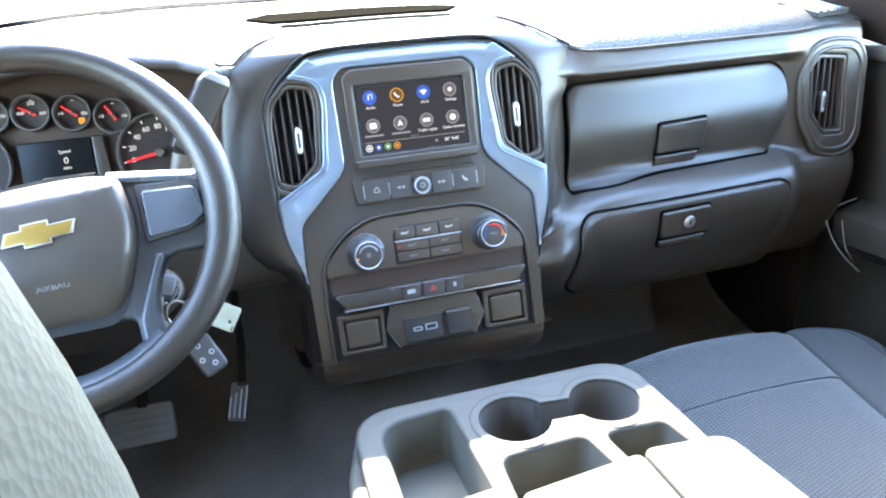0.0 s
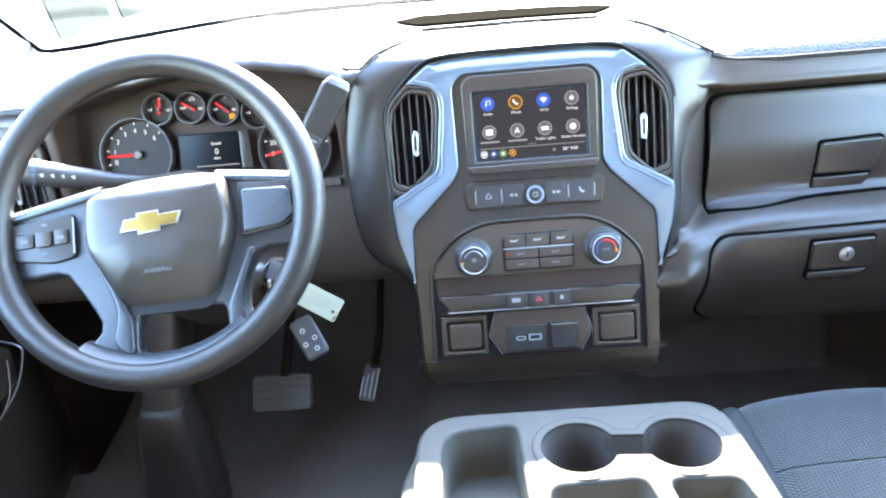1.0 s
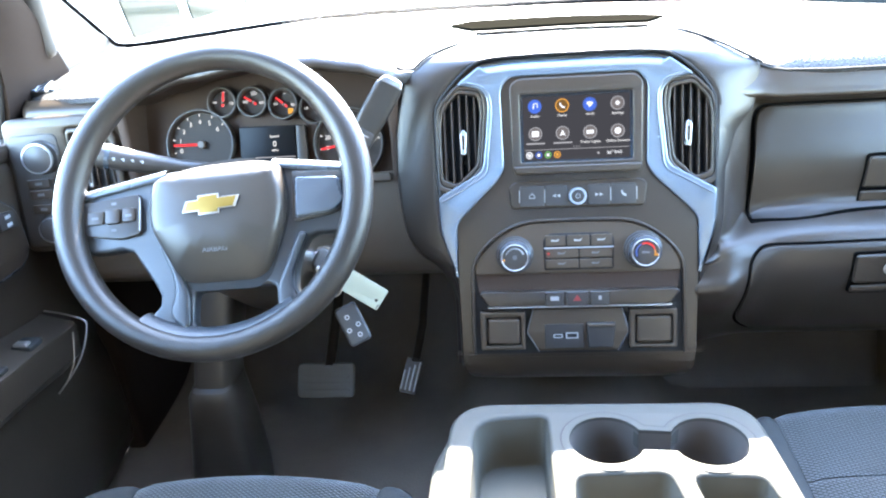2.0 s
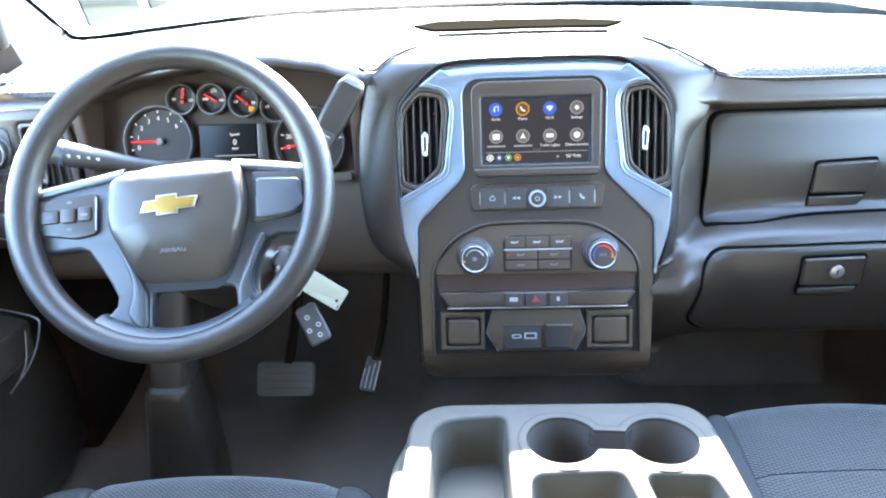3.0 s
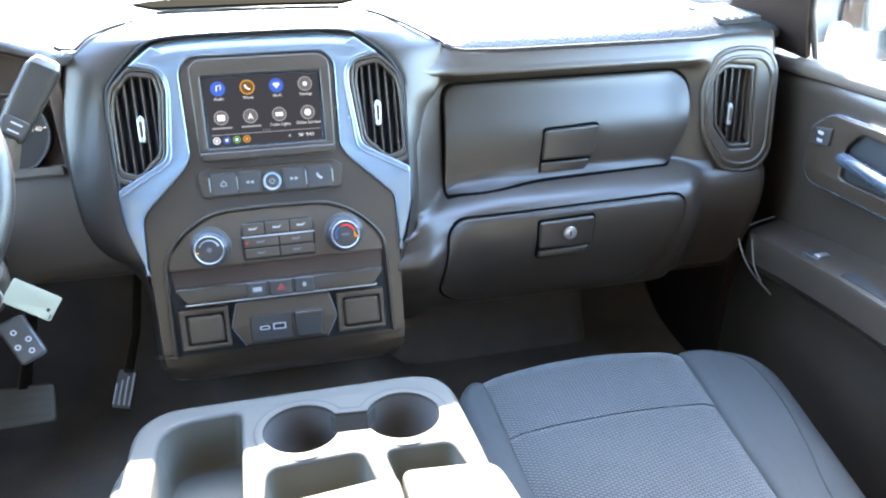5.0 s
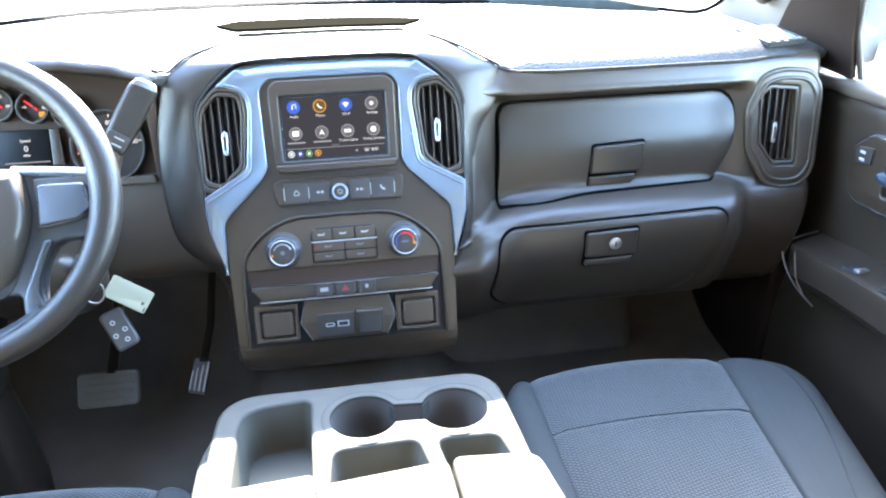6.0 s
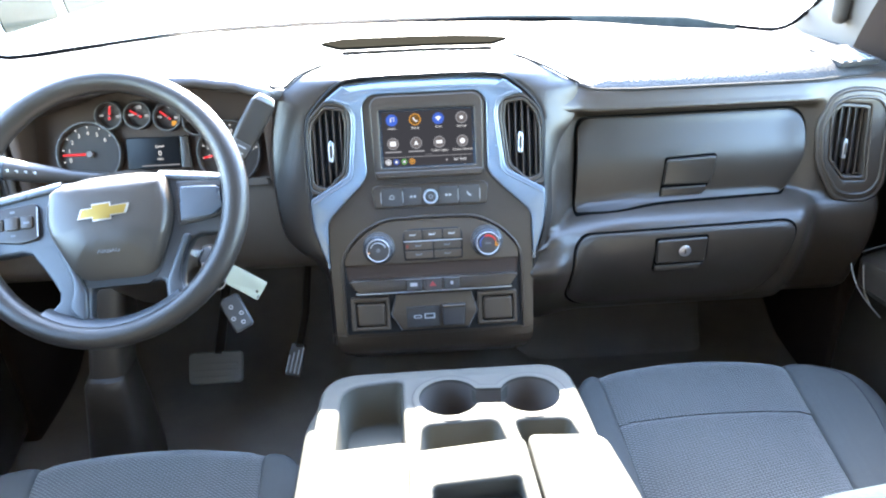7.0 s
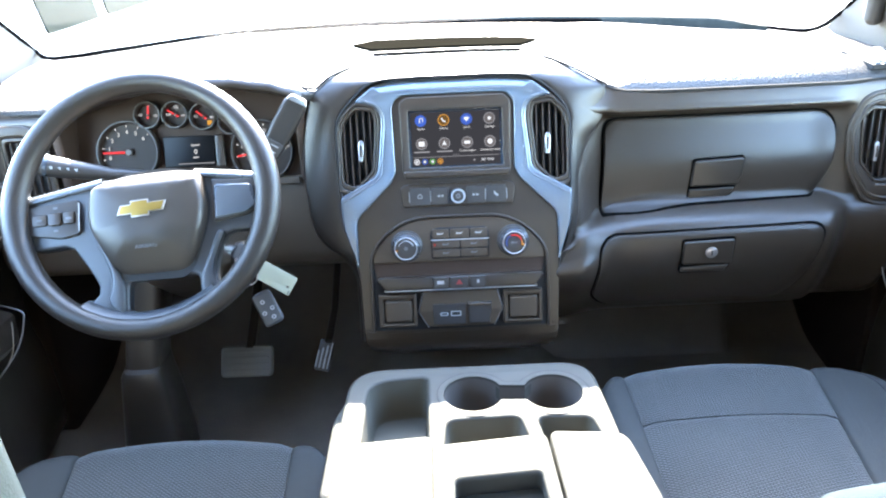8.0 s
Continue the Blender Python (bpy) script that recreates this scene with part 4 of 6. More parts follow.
part("socket_fill", slab(box(-0.036, -0.3015, 0.000, -0.2940), 0.0137, 0.001), SEAM, usb, m=FS)
part("outlet_cap", slab(rounded([(0.014, -0.316), (0.049, -0.316), (0.053, -0.279), (0.012, -0.279)], 0.003), 0.019, 0.010, 0.002), BUTTON, usb, "hinged outlet cap", m=FS)
part("cap_hinge", slab(box(0.014, -0.2845, 0.051, -0.2800, 0.001), 0.0205, 0.006, 0.001), CLIMATE, usb, m=FS)
for sgn in (-1, 1):
    pk = thing("blanking_pad", (sgn * 0.105, -0.08, 0.37), "small square padded blank in the lower dash", "blank", "square blanks")
    u0, u1 = (0.073, 0.140) if sgn > 0 else (-0.141, -0.076)
    part("rim", slab(box(u0, -0.319, u1, -0.261, 0.003), 0.012, 0.008, 0.002, [box(u0 + 0.008, -0.313, u1 - 0.006, -0.270, 0.003)]), CLIMATE, pk, m=FS)
    part("liner", slab(box(u0 + 0.002, -0.317, u1 - 0.002, -0.263), 0.0062, 0.003), SEAM, pk, m=FS)
    part("pad", slab(box(u0 + 0.010, -0.311, u1 - 0.008, -0.272, 0.006), 0.0135, 0.010, 0.004, (), 4), CLIMATE, pk, "padded square insert", m=FS)

# ---- glove boxes ----
def glove_door(name, outline, lift, label, swell=0.0):
    t = thing(name, (0.45, 0.05, min(z for _, z in outline)), label, "glove box")
    grow = [(x + 0.0036 * (1 if x > 0.45 else -1), z + 0.0032 * (1 if z > sum(q for _, q in outline) / len(outline) else -1)) for x, z in outline]
    grow, outline = dense(grow), dense(outline)
    mid, half = sum(z for _, z in outline) / len(outline), (max(z for _, z in outline) - min(z for _, z in outline)) / 2
    skin_y = lambda x, z: face_y(x, z) - swell * max(0.0, 1 - ((z - mid) / half) ** 2)
    # black sheet under the lid, drawn for the shade in its gap
    part("gap_shade", dome(grow, face_y, 0.0012, 0.001, 0.004), DEEP, t, "black sheet for the shaded gap round the lid", smooth=60)
    part("lid", dome(outline, skin_y, lift, 0.004, 0.006), DOOR_FACE, t, smooth=60)
    return t


up_door = glove_door("upper_glove_box", rounded([(0.264, 0.703), (0.259, 0.545), (0.40, 0.556), (0.638, 0.559), (0.668, 0.625), (0.662, 0.704)], [0.025, 0.004, 0.04, 0.015, 0.05, 0.035], 8), 0.006, "closed black upper glove box with a pull handle", 0.009)
low_door = glove_door("lower_glove_box", rounded([(0.250, 0.521), (0.236, 0.40), (0.27, 0.36), (0.59, 0.36), (0.62, 0.42), (0.640, 0.529)], [0.03, 0.03, 0.03, 0.03, 0.05, 0.035], 8), 0.006, "closed black lower glove box with a lock")
H1 = board((0.458, 0.034, 0.60), 0)
# black plate stands for the shade round and under the handle
part("handle_gap_shade", slab(rounded([(-0.047, -0.040), (0.030, -0.040), (0.047, 0.002), (0.050, 0.037), (-0.041, 0.033)], [0.004, 0.012, 0.02, 0.006, 0.006]), 0.003, 0.012), DEEP, up_door, m=H1)
part("handle", slab(rounded([(-0.043, -0.016), (0.041, -0.016), (0.046, 0.002), (0.048, 0.034), (-0.039, 0.030)], [0.003, 0.003, 0.02, 0.006, 0.006]), 0.008, 0.012, 0.003), DOOR_FACE, up_door, "hinged pull handle", m=H1)
part("handle_lip", slab(rounded([(-0.045, -0.038), (0.028, -0.038), (0.038, -0.020), (-0.044, -0.022)], [0.003, 0.01, 0.006, 0.003]), 0.005, 0.012, 0.003), DOOR_FACE, up_door, m=H1)
H2 = board((0.433, -0.036, 0.481), -4)
# black plate stands for the shade round and under the latch
part("latch_gap_shade", slab(rounded([(-0.046, -0.034), (0.034, -0.034), (0.046, -0.012), (0.047, 0.034), (-0.046, 0.031)], [0.004, 0.012, 0.006, 0.006, 0.006]), 0.003, 0.016), DEEP, low_door, m=H2)
part("latch", slab(rounded([(-0.043, -0.016), (0.043, -0.016), (0.044, 0.031), (-0.043, 0.028)], 0.005), 0.008, 0.016, 0.003), DOOR_FACE, low_door, "square latch plate", m=H2)
part("latch_lip", slab(rounded([(-0.044, -0.032), (0.032, -0.032), (0.040, -0.019), (-0.043, -0.021)], 0.004), 0.006, 0.014, 0.003), DOOR_FACE, low_door, m=H2)
part("lock", turned([(0.0105, 0), (0.0105, 0.003), (0.009, 0.004)], 20), STEEL, low_door, "round steel key lock", m=at(H2, 0.005, 0.008, 0.007))
part("keyhole", slab(box(-0.001, -0.004, 0.001, 0.004), 0.0048, 0.002), SEAM, low_door, m=at(H2, 0.005, 0.008, 0.007))

# ---- end vents and side window outlets ----
VP = board((0.765, 0.036, 0.632), 5, -4)
end_out = rounded([(-0.012, -0.094), (0.026, -0.092), (0.045, -0.066), (0.043, 0.072), (0.023, 0.100), (-0.022, 0.104), (-0.046, 0.100), (-0.064, 0.090), (-0.083, 0.042), (-0.076, -0.025), (-0.041, -0.085)], [0.012, 0.016, 0.016, 0.016, 0.016, 0.012, 0.012, 0.016, 0.016, 0.016, 0.014])
end_mouth = rounded([(-0.027, -0.055), (0.011, -0.056), (0.003, 0.076), (-0.047, 0.081), (-0.063, 0.067), (-0.056, -0.018)], 0.005)
ev = vent(VP, end_mouth, [(-0.051, -0.022, 0.070), (-0.0385, -0.040, 0.076), (-0.0260, -0.052, 0.076), (-0.0140, -0.052, 0.075), (-0.0025, -0.052, 0.074)], -0.0285, 0.001, (0.765, 0.04, 0.54), "dash end air vent with an octagonal double surround", 0.016, 0.012)
part("surround", slab(end_out, 0.012, 0.020, 0.005, [end_mouth], 4), DASH, ev, m=VP)
for k, rad, n in ((0.985, 0.0042, 0.0085), (0.86, 0.0034, 0.0115)):
    loop = [(-0.017 + (u + 0.017) * k, v * (k + 0.02), n) for u, v in dense(end_out, 0.010)]
    part("surround_bead", tube([*loop, *loop[:2]], rad, 10), DASH, ev, m=VP)
for sx, sy, turn, half, deep, n in ((0.744, 0.100, 12, 0.040, 0.042, 4), (-0.832, 0.105, 0, 0.053, 0.020, 6)):
    so = thing("side_defroster", (sx, sy, 0.775), "small side window outlet with short louvres", "air outlet", "side outlets")
    slope = (top_z(sx, sy + deep) - top_z(sx, sy - deep)) / (2 * deep)
    bm_m = Matrix.Translation((sx, sy, top_z(sx, sy))) @ Matrix.Rotation(radians(turn), 4, "Z") @ Matrix.Rotation(math.atan(slope), 4, "X")
    part("mouth", slab(box(-half, -deep, half, deep, 0.003), 0.006, 0.008), SEAM, so, m=bm_m)
    for i in range(n):
        u = -half + 0.004 + (2 * half - 0.008) * i / n
        part("louvre", slab([(u + 0.001, -deep * 0.92), (u + 0.012, -deep * 0.92), (u + 0.007, deep * 0.85), (u + 0.003, deep * 0.85)], 0.009, 0.004, 0.0008), SILVER, so, m=bm_m)

# ---- windshield defroster ----
dfr = thing("defroster_grille", (0, 0.3, 0.82), "long dark defroster slot in the dash top", "defroster grille")
rows = []
for x, yb, yf in ((-0.189, 0.321, 0.315), (-0.150, 0.356, 0.261), (-0.08, 0.362, 0.262), (0.0, 0.360, 0.263), (0.08, 0.353, 0.265), (0.142, 0.341, 0.267), (0.177, 0.325, 0.319)):
    rows.append([(x, yb, top_z(x, yb) + 0.004), (x, yf, top_z(x, yf) + 0.004)])
# flat sheet on the pad, its blackness standing for the slot's shaded depth
part("slot", thicken(loft(rows), 0.003), SLOT, dfr)
part("slot_line", thicken(loft([[(x, 0.229, top_z(x, 0.229) + 0.0035), (x, 0.213, top_z(x, 0.213) + 0.0035)] for x in [-0.142 + 0.0462 * i for i in range(7)]]), 0.002), DEEP, dfr)

# ---- instrument cluster ----
clu = thing("instrument_cluster", (-0.45, 0.07, 0.62), "instrument cluster with round dials and red needles", "instrument cluster")
FC = board((-0.46, 0.075, 0.70), 18)
part("backing", slab(rounded([(-0.205, -0.09), (0.205, -0.09), (0.205, 0.06), (0.10, 0.115), (-0.10, 0.115), (-0.205, 0.06)], 0.03), -0.004, 0.01), CAVE, clu, m=FC)
part("lens_frame", slab(rounded([(-0.19, -0.088), (0.188, -0.088), (0.186, -0.075), (-0.19, -0.075)], 0.004), 0.012, 0.014, 0.002), LOWER, clu, m=FC)


def gauge(u, v, r, digits, sweep, needle, size, start, numerals=True):
    g = at(FC, u, v)
    dial = part("dial", turned([(r + 0.006, -0.004), (r + 0.006, 0.010), (r + 0.004, 0.0125), (r + 0.001, 0.010), (r, 0.000), (r * 0.5, -0.001)], 40), DIAL, clu, m=g)
    part("bezel_ring", turned([(r + 0.0062, 0.010), (r + 0.005, 0.0128), (r + 0.0035, 0.0128), (r + 0.0025, 0.010)], 40, hollow=True), RINGS, dial, "thin grey ring", m=g)
    k = len(digits)
    for i, d in enumerate(digits):
        a = radians(start - sweep * i / (k - 1))
        c, s = math.cos(a), math.sin(a)
        part("tick", slab([(r * 0.90 * c - 0.0008 * s, r * 0.90 * s + 0.0008 * c), (r * 0.98 * c - 0.0008 * s, r * 0.98 * s + 0.0008 * c), (r * 0.98 * c + 0.0008 * s, r * 0.98 * s - 0.0008 * c), (r * 0.90 * c + 0.0008 * s, r * 0.90 * s - 0.0008 * c)], 0.0020, 0.0008), L_TEXT, dial, m=g)
        if d:
            part("numeral", words(d, size), L_TEXT, dial, m=at(g, r * 0.72 * c, r * 0.72 * s, 0.0020))
    a = radians(needle)
    c, s, w = math.cos(a), math.sin(a), 0.0022 if r > 0.04 else 0.0016
    part("needle", slab([(-0.006 * c - w * s, -0.006 * s + w * c), (-0.006 * c + w * s, -0.006 * s - w * c), (r * 0.92 * c + 0.6 * w * s, r * 0.92 * s - 0.6 * w * c), (r * 0.92 * c - 0.6 * w * s, r * 0.92 * s + 0.6 * w * c)], 0.006, 0.0015), L_RED, dial, "red pointer needle", m=g)
    part("needle_cap", turned([(r * 0.13, 0.0015), (r * 0.13, 0.006), (r * 0.10, 0.0075)], 20), LOWER, dial, m=g)
    return dial, g


gauge(-0.113, -0.020, 0.049, ["0", "1", "2", "3", "4", "5", "6"], 154, 180, 0.0100, 195)
gauge(0.123, -0.028, 0.049, ["0", "20", "40", "60", "80", "100", "120", "140"], 182, 190, 0.0095, 190)
for u, v, digits, nd in ((-0.0738, 0.0427, ["0", "", "120"], 84), (-0.0255, 0.0415, ["100", "210", "260"], 148), (0.0236, 0.0360, ["0", "", "80"], 140), (0.0720, 0.0270, ["9", "", "19"], 120)):
    gauge(u, v, 0.0180, digits, 180, nd, 0.0058, 175)
part("fuel_lamp", slab(box(0.0290, 0.0215, 0.0370, 0.0295, 0.001), 0.003, 0.001), L_ORANGE, clu, "amber warning lamp", m=FC)
info = part("info_display", slab(box(-0.0500, -0.050, 0.039, 0.0035, 0.003), 0.006, 0.010, 0.001), INFO, clu, "small black information display", m=FC)
part("info_words", words("Speed", 0.0062), L_TEXT, info, m=at(FC, 0.0057, -0.0125, 0.0066))
part("info_words", words("0", 0.012), L_TEXT, info, m=at(FC, 0.0057, -0.0245, 0.0066))
part("info_words", words("MPH", 0.0050), L_TEXT, info, m=at(FC, 0.0057, -0.0345, 0.0066))
part("info_strip", slab(box(-0.026, -0.0455, 0.038, -0.0438), 0.0067, 0.0005), L_GREY, info, m=FC)
part("side_panel", slab(rounded([(0.041, -0.052), (0.058, -0.052), (0.055, 0.004), (0.041, 0.004)], 0.002), 0.008, 0.010, 0.002), STACK, clu, m=FC)

# ---- light switch panel and the driver's end vent ----
LP = board((-0.775, 0.018, 0.642), 8, 8)
lights = thing("light_switch_panel", (-0.8, 0.03, 0.54), "headlight switch panel with two round knobs", "switch panel")
part("surround", slab(rounded([(-0.085, -0.105), (0.045, -0.105), (0.085, -0.06), (0.085, 0.075), (0.055, 0.105), (-0.085, 0.105)], 0.02), 0.008, 0.03, 0.005, [rounded([(0.008, -0.06), (0.04, -0.06), (0.072, -0.03), (0.072, 0.06), (0.045, 0.085), (0.008, 0.085)], 0.008)]), DASH, lights, m=LP)
part("plate", slab(box(-0.078, -0.095, -0.004, 0.080, 0.012), 0.011, 0.010, 0.002), BUTTON, lights, m=LP)
for v, r in ((0.045, 0.024), (-0.066, 0.021)):
    K = at(LP, -0.030, v, 0.010)
    kn = part("knob", turned([(r + 0.003, 0), (r + 0.002, 0.003), (r, 0.005), (r * 0.96, 0.018), (r * 0.8, 0.020)]), BUTTON, lights, "round switch knob", m=K)
    part("knob_ring", turned([(r * 0.97, 0.016), (r * 0.95, 0.0205), (r * 0.88, 0.0208), (r * 0.86, 0.018)], hollow=True), SATIN, kn, "chrome ring", m=K)
for v in (0.005, -0.012, -0.035):
    for u in (-0.060, -0.022):
        key = part("button", slab(box(u, v - 0.007, u + 0.034, v + 0.007, 0.002), 0.0135, 0.004, 0.001), STACK, lights, m=LP)
        part("symbol", slab(box(u + 0.012, v - 0.002, u + 0.022, v + 0.002), 0.0139, 0.0005), DIM, key, m=LP)
lv = rounded([(0.008, -0.06), (0.04, -0.06), (0.072, -0.03), (0.072, 0.06), (0.045, 0.085), (0.008, 0.085)], 0.008)
vent(LP, lv, [(0.018, -0.05, 0.075), (0.030, -0.05, 0.075), (0.042, -0.05, 0.072), (0.054, -0.04, 0.066)], 0.034, 0.01, (-0.73, 0.03, 0.58), "dash end air vent beside the light switches", 0.014, 0.006)

# ---- steering column, stalks and key ----
FW = board((-0.445, -0.236, 0.693), 34, 0, 4)
FW0 = board((-0.445, -0.236, 0.693), 34)
col = thing("steering_column", (-0.445, 0.0, 0.5), "black steering column shroud with the ignition lock", "steering column")
rows = []
for d, w, hh, drop in ((-0.02, 0.050, 0.045, 0.0), (-0.05, 0.062, 0.055, 0.002), (-0.12, 0.075, 0.062, 0.006), (-0.20, 0.082, 0.066, 0.008), (-0.30, 0.085, 0.068, 0.01)):
    rows.append([FW0 @ Vector((w * math.copysign(abs(math.cos(a)) ** 0.6, math.cos(a)), -0.02 - drop + hh * math.copysign(abs(math.sin(a)) ** 0.6, math.sin(a)), d)) for a in [2 * math.pi * i / 28 for i in range(28)]])
part("shroud", loft(rows, True, True), DASH, col)
part("ignition_boss", turned([(0.026, -0.05), (0.026, 0.0), (0.022, 0.008)], 24), LOWER, col, m=board((-0.352, -0.105, 0.548), 34, 18))
lockm = board((-0.352, -0.112, 0.551), 34, 18)
part("ignition_ring", turned([(0.020, 0), (0.020, 0.006), (0.017, 0.009), (0.012, 0.008), (0.011, 0.004)], 24, hollow=True), CHROME, col, "chrome ignition lock ring", m=lockm)
part("tilt_lever", tube([(-0.60, -0.02, 0.60), (-0.585, -0.06, 0.575), (-0.575, -0.08, 0.565)], [0.009, 0.008, 0.012], 10), LOWER, col)
boot = thing("column_boot", (-0.60, 0.03, 0.1), "black lower steering column cover standing off the floor", "column cover")
rows = []
for z, y, w, d in ((0.47, 0.05, 0.036, 0.05), (0.33, 0.005, 0.034, 0.045), (0.30, 0.0, 0.034, 0.045), (0.297, -0.006, 0.036, 0.05), (0.285, -0.010, 0.040, 0.052), (0.20, 0.010, 0.050, 0.06), (0.08, 0.03, 0.063, 0.065), (-0.005, 0.035, 0.066, 0.07)):
    cx = -0.590 - (0.33 - z) * 0.12
    rows.append([(cx + w * math.copysign(abs(math.cos(a)) ** 0.5, math.cos(a)), y + d * math.copysign(abs(math.sin(a)) ** 0.5, math.sin(a)), z) for a in [2 * math.pi * i / 24 for i in range(24)]])
part("cover", loft(rows[3:], True, True), DASH, boot)
part("collar", loft(rows[:4], True, True), DASH, boot)

shift = thing("shift_lever", (-0.30, -0.08, 0.66), "dark grey column shift lever with a bright end cap", "shift lever")
S0, S1 = Vector((-0.3020, -0.042, 0.6985)), Vector((-0.2440, -0.018, 0.788))
part("stem", tube([(-0.37, -0.03, 0.62), (-0.335, -0.04, 0.645), (-0.312, -0.044, 0.665), S0], [0.014, 0.013, 0.013, 0.013], 12), LOWER, shift)
ax = (S1 - S0).normalized()
out = Vector((0.25, -1.0, 0.3))
out = (out - ax * out.dot(ax)).normalized()
sm = Matrix.Translation(S0) @ Matrix((ax.cross(out), ax, out)).transposed().to_4x4() @ Matrix.Diagonal((1.34, 0.98, 1.0, 1.0))
part("paddle", slab(rounded([(-0.013, 0.000), (0.012, -0.004), (0.014, 0.04), (0.0145, 0.098), (0.009, 0.106), (-0.009, 0.104), (-0.0145, 0.094), (-0.015, 0.05)], 0.006), 0.012, 0.026, 0.006, (), 4), LEATHER, shift, "dark grey paddle", m=sm)
part("tip", slab(rounded([(-0.0130, 0.096), (0.0135, 0.098), (0.0095, 0.108), (-0.009, 0.1065)], 0.003), 0.0125, 0.026, 0.002), SATIN, shift, "bright end cap", m=sm)
part("button_plate", slab(box(-0.012, 0.003, 0.011, 0.026, 0.004), 0.0135, 0.004, 0.001), BUTTON, shift, m=sm)
for v in (0.009, 0.019):
    part("symbol", slab(box(-0.004, v - 0.001, 0.006, v + 0.001), 0.0142, 0.0006), MARK, shift, m=sm)
stalk = thing("turn_signal_stalk", (-0.58, -0.08, 0.69), "black turn signal stalk with printed rings", "stalk")
part("arm", tube([(-0.50, -0.05, 0.675), (-0.55, -0.075, 0.688), (-0.60, -0.09, 0.703), (-0.642, -0.10, 0.716), (-0.652, -0.102, 0.719)], [0.008, 0.011, 0.015, 0.017, 0.014], 14), BUTTON, stalk)
part("end_ring", tube([(-0.632, -0.0975, 0.713), (-0.638, -0.099, 0.7148)], 0.0176, 14), SPOKE, stalk)
for i in range(4):
    part("print_mark", block(-0.625 + 0.011 * i, -0.620 + 0.011 * i, -0.112 + 0.0035 * i, -0.108 + 0.0035 * i, 0.712 - 0.003 * i, 0.716 - 0.003 * i), MARK, stalk)

key = thing("key_ring", (-0.33, -0.14, 0.50), "key in the ignition with a white tag and black remote fob", "keys")
part("key_blade", block(-0.355, -0.351, -0.150, -0.118, 0.543, 0.562, 0.001), STEEL, key)
part("key_head", slab(rounded([(-0.013, -0.012), (0.013, -0.012), (0.014, 0.012), (-0.014, 0.012)], 0.006), 0.030, 0.008, 0.002), FOB, key, m=at(lockm, 0, 0, 0, 60))
part("ring", tube([(-0.336 + 0.013 * math.cos(a), -0.145 + 0.003 * math.sin(a), 0.532 + 0.015 * math.sin(a)) for a in [2 * math.pi * i / 20 for i in range(21)]], 0.0012, 8), STEEL, key)
TAG = board((-0.292, -0.135, 0.517), 25, 10, -36)
part("tag", slab(box(-0.034, -0.016, 0.025, 0.016, 0.003), 0.0, 0.0015, 0.0003, [ring(0.017, -0.004, 0.0022, 12)]), WHITE_TAG, key, "white paper key tag", m=TAG)
part("tag_print", slab(box(0.0215, -0.014, 0.0235, -0.008), 0.0006, 0.0006), FOB, key, m=TAG)
FOBM = board((-0.315, -0.145, 0.472), 25, 10, 21)
fob = part("fob", slab(box(-0.0165, -0.029, 0.0165, 0.029, 0.008), 0.004, 0.013, 0.004), FOB, key, "black remote fob", m=FOBM)
for u, v in ((-0.003, 0.012), (0.007, -0.003), (-0.008, -0.006), (0.003, -0.017)):
    part("fob_symbol", slab(ring(u, v, 0.0036, 10), 0.0046, 0.0008, 0, [ring(u, v, 0.002, 8)]), MARK, fob, m=FOBM)

# ---- steering wheel ----
wheel = thing("steering_wheel", (-0.445, -0.236, 0.693), "black three-spoke steering wheel with a gold emblem", "steering wheel")
R, RT, RC, RZ = 0.1748, 0.0165, Vector((0.008, -0.001)), 0.014
rows = []
for i in range(72):
    a = 2 * math.pi * i / 72
    fat = 1.0 + 0.08 * math.cos(2 * a)
    rows.append([(RC.x + (R + RT * fat * math.cos(b)) * math.cos(a), RC.y + (R + RT * fat * math.cos(b)) * math.sin(a), RZ + 1.05 * RT * math.sin(b)) for b in [2 * math.pi * j / 16 for j in range(16)]])
rim = loft([*rows, rows[0]], True)
bmesh.ops.remove_doubles(rim, verts=rim.verts, dist=1e-6)
part("rim", rim, LEATHER, wheel, m=FW, smooth=180)
def wheel_arc(a, b):
    return [(RC.x + 0.166 * math.cos(radians(k)), RC.y + 0.166 * math.sin(radians(k))) for k in range(a, b, -4)]


core = [(-0.148, 0.022), (-0.10, 0.030), (-0.06, 0.038), (0.02, 0.040), (0.09, 0.036), (0.12, 0.029), (0.166, 0.020), (0.174, -0.010)] + wheel_arc(-8, -18)
core += [(0.160, -0.054), (0.130, -0.0525), (0.120, -0.057), (0.110, -0.072), (0.104, -0.092), (0.102, -0.112), (0.106, -0.122)] + wheel_arc(-52, -127)
core += [(-0.066, -0.128), (-0.059, -0.121), (-0.058, -0.110), (-0.066, -0.094), (-0.079, -0.073), (-0.092, -0.054), (-0.104, -0.0505), (-0.140, -0.053)] + wheel_arc(-163, -173) + [(-0.160, -0.005)]
hole_b = rounded([(-0.017, -0.108), (0.079, -0.108), (0.080, -0.145), (0.074, -0.1505), (-0.012, -0.1505), (-0.019, -0.145)], [0.008, 0.008, 0.012, 0.010, 0.010, 0.012], 4)
part("spokes", slab(core, 0.006, 0.022, 0.005, [hole_b], 3), SATIN_GREY, wheel, m=FW, smooth=50)
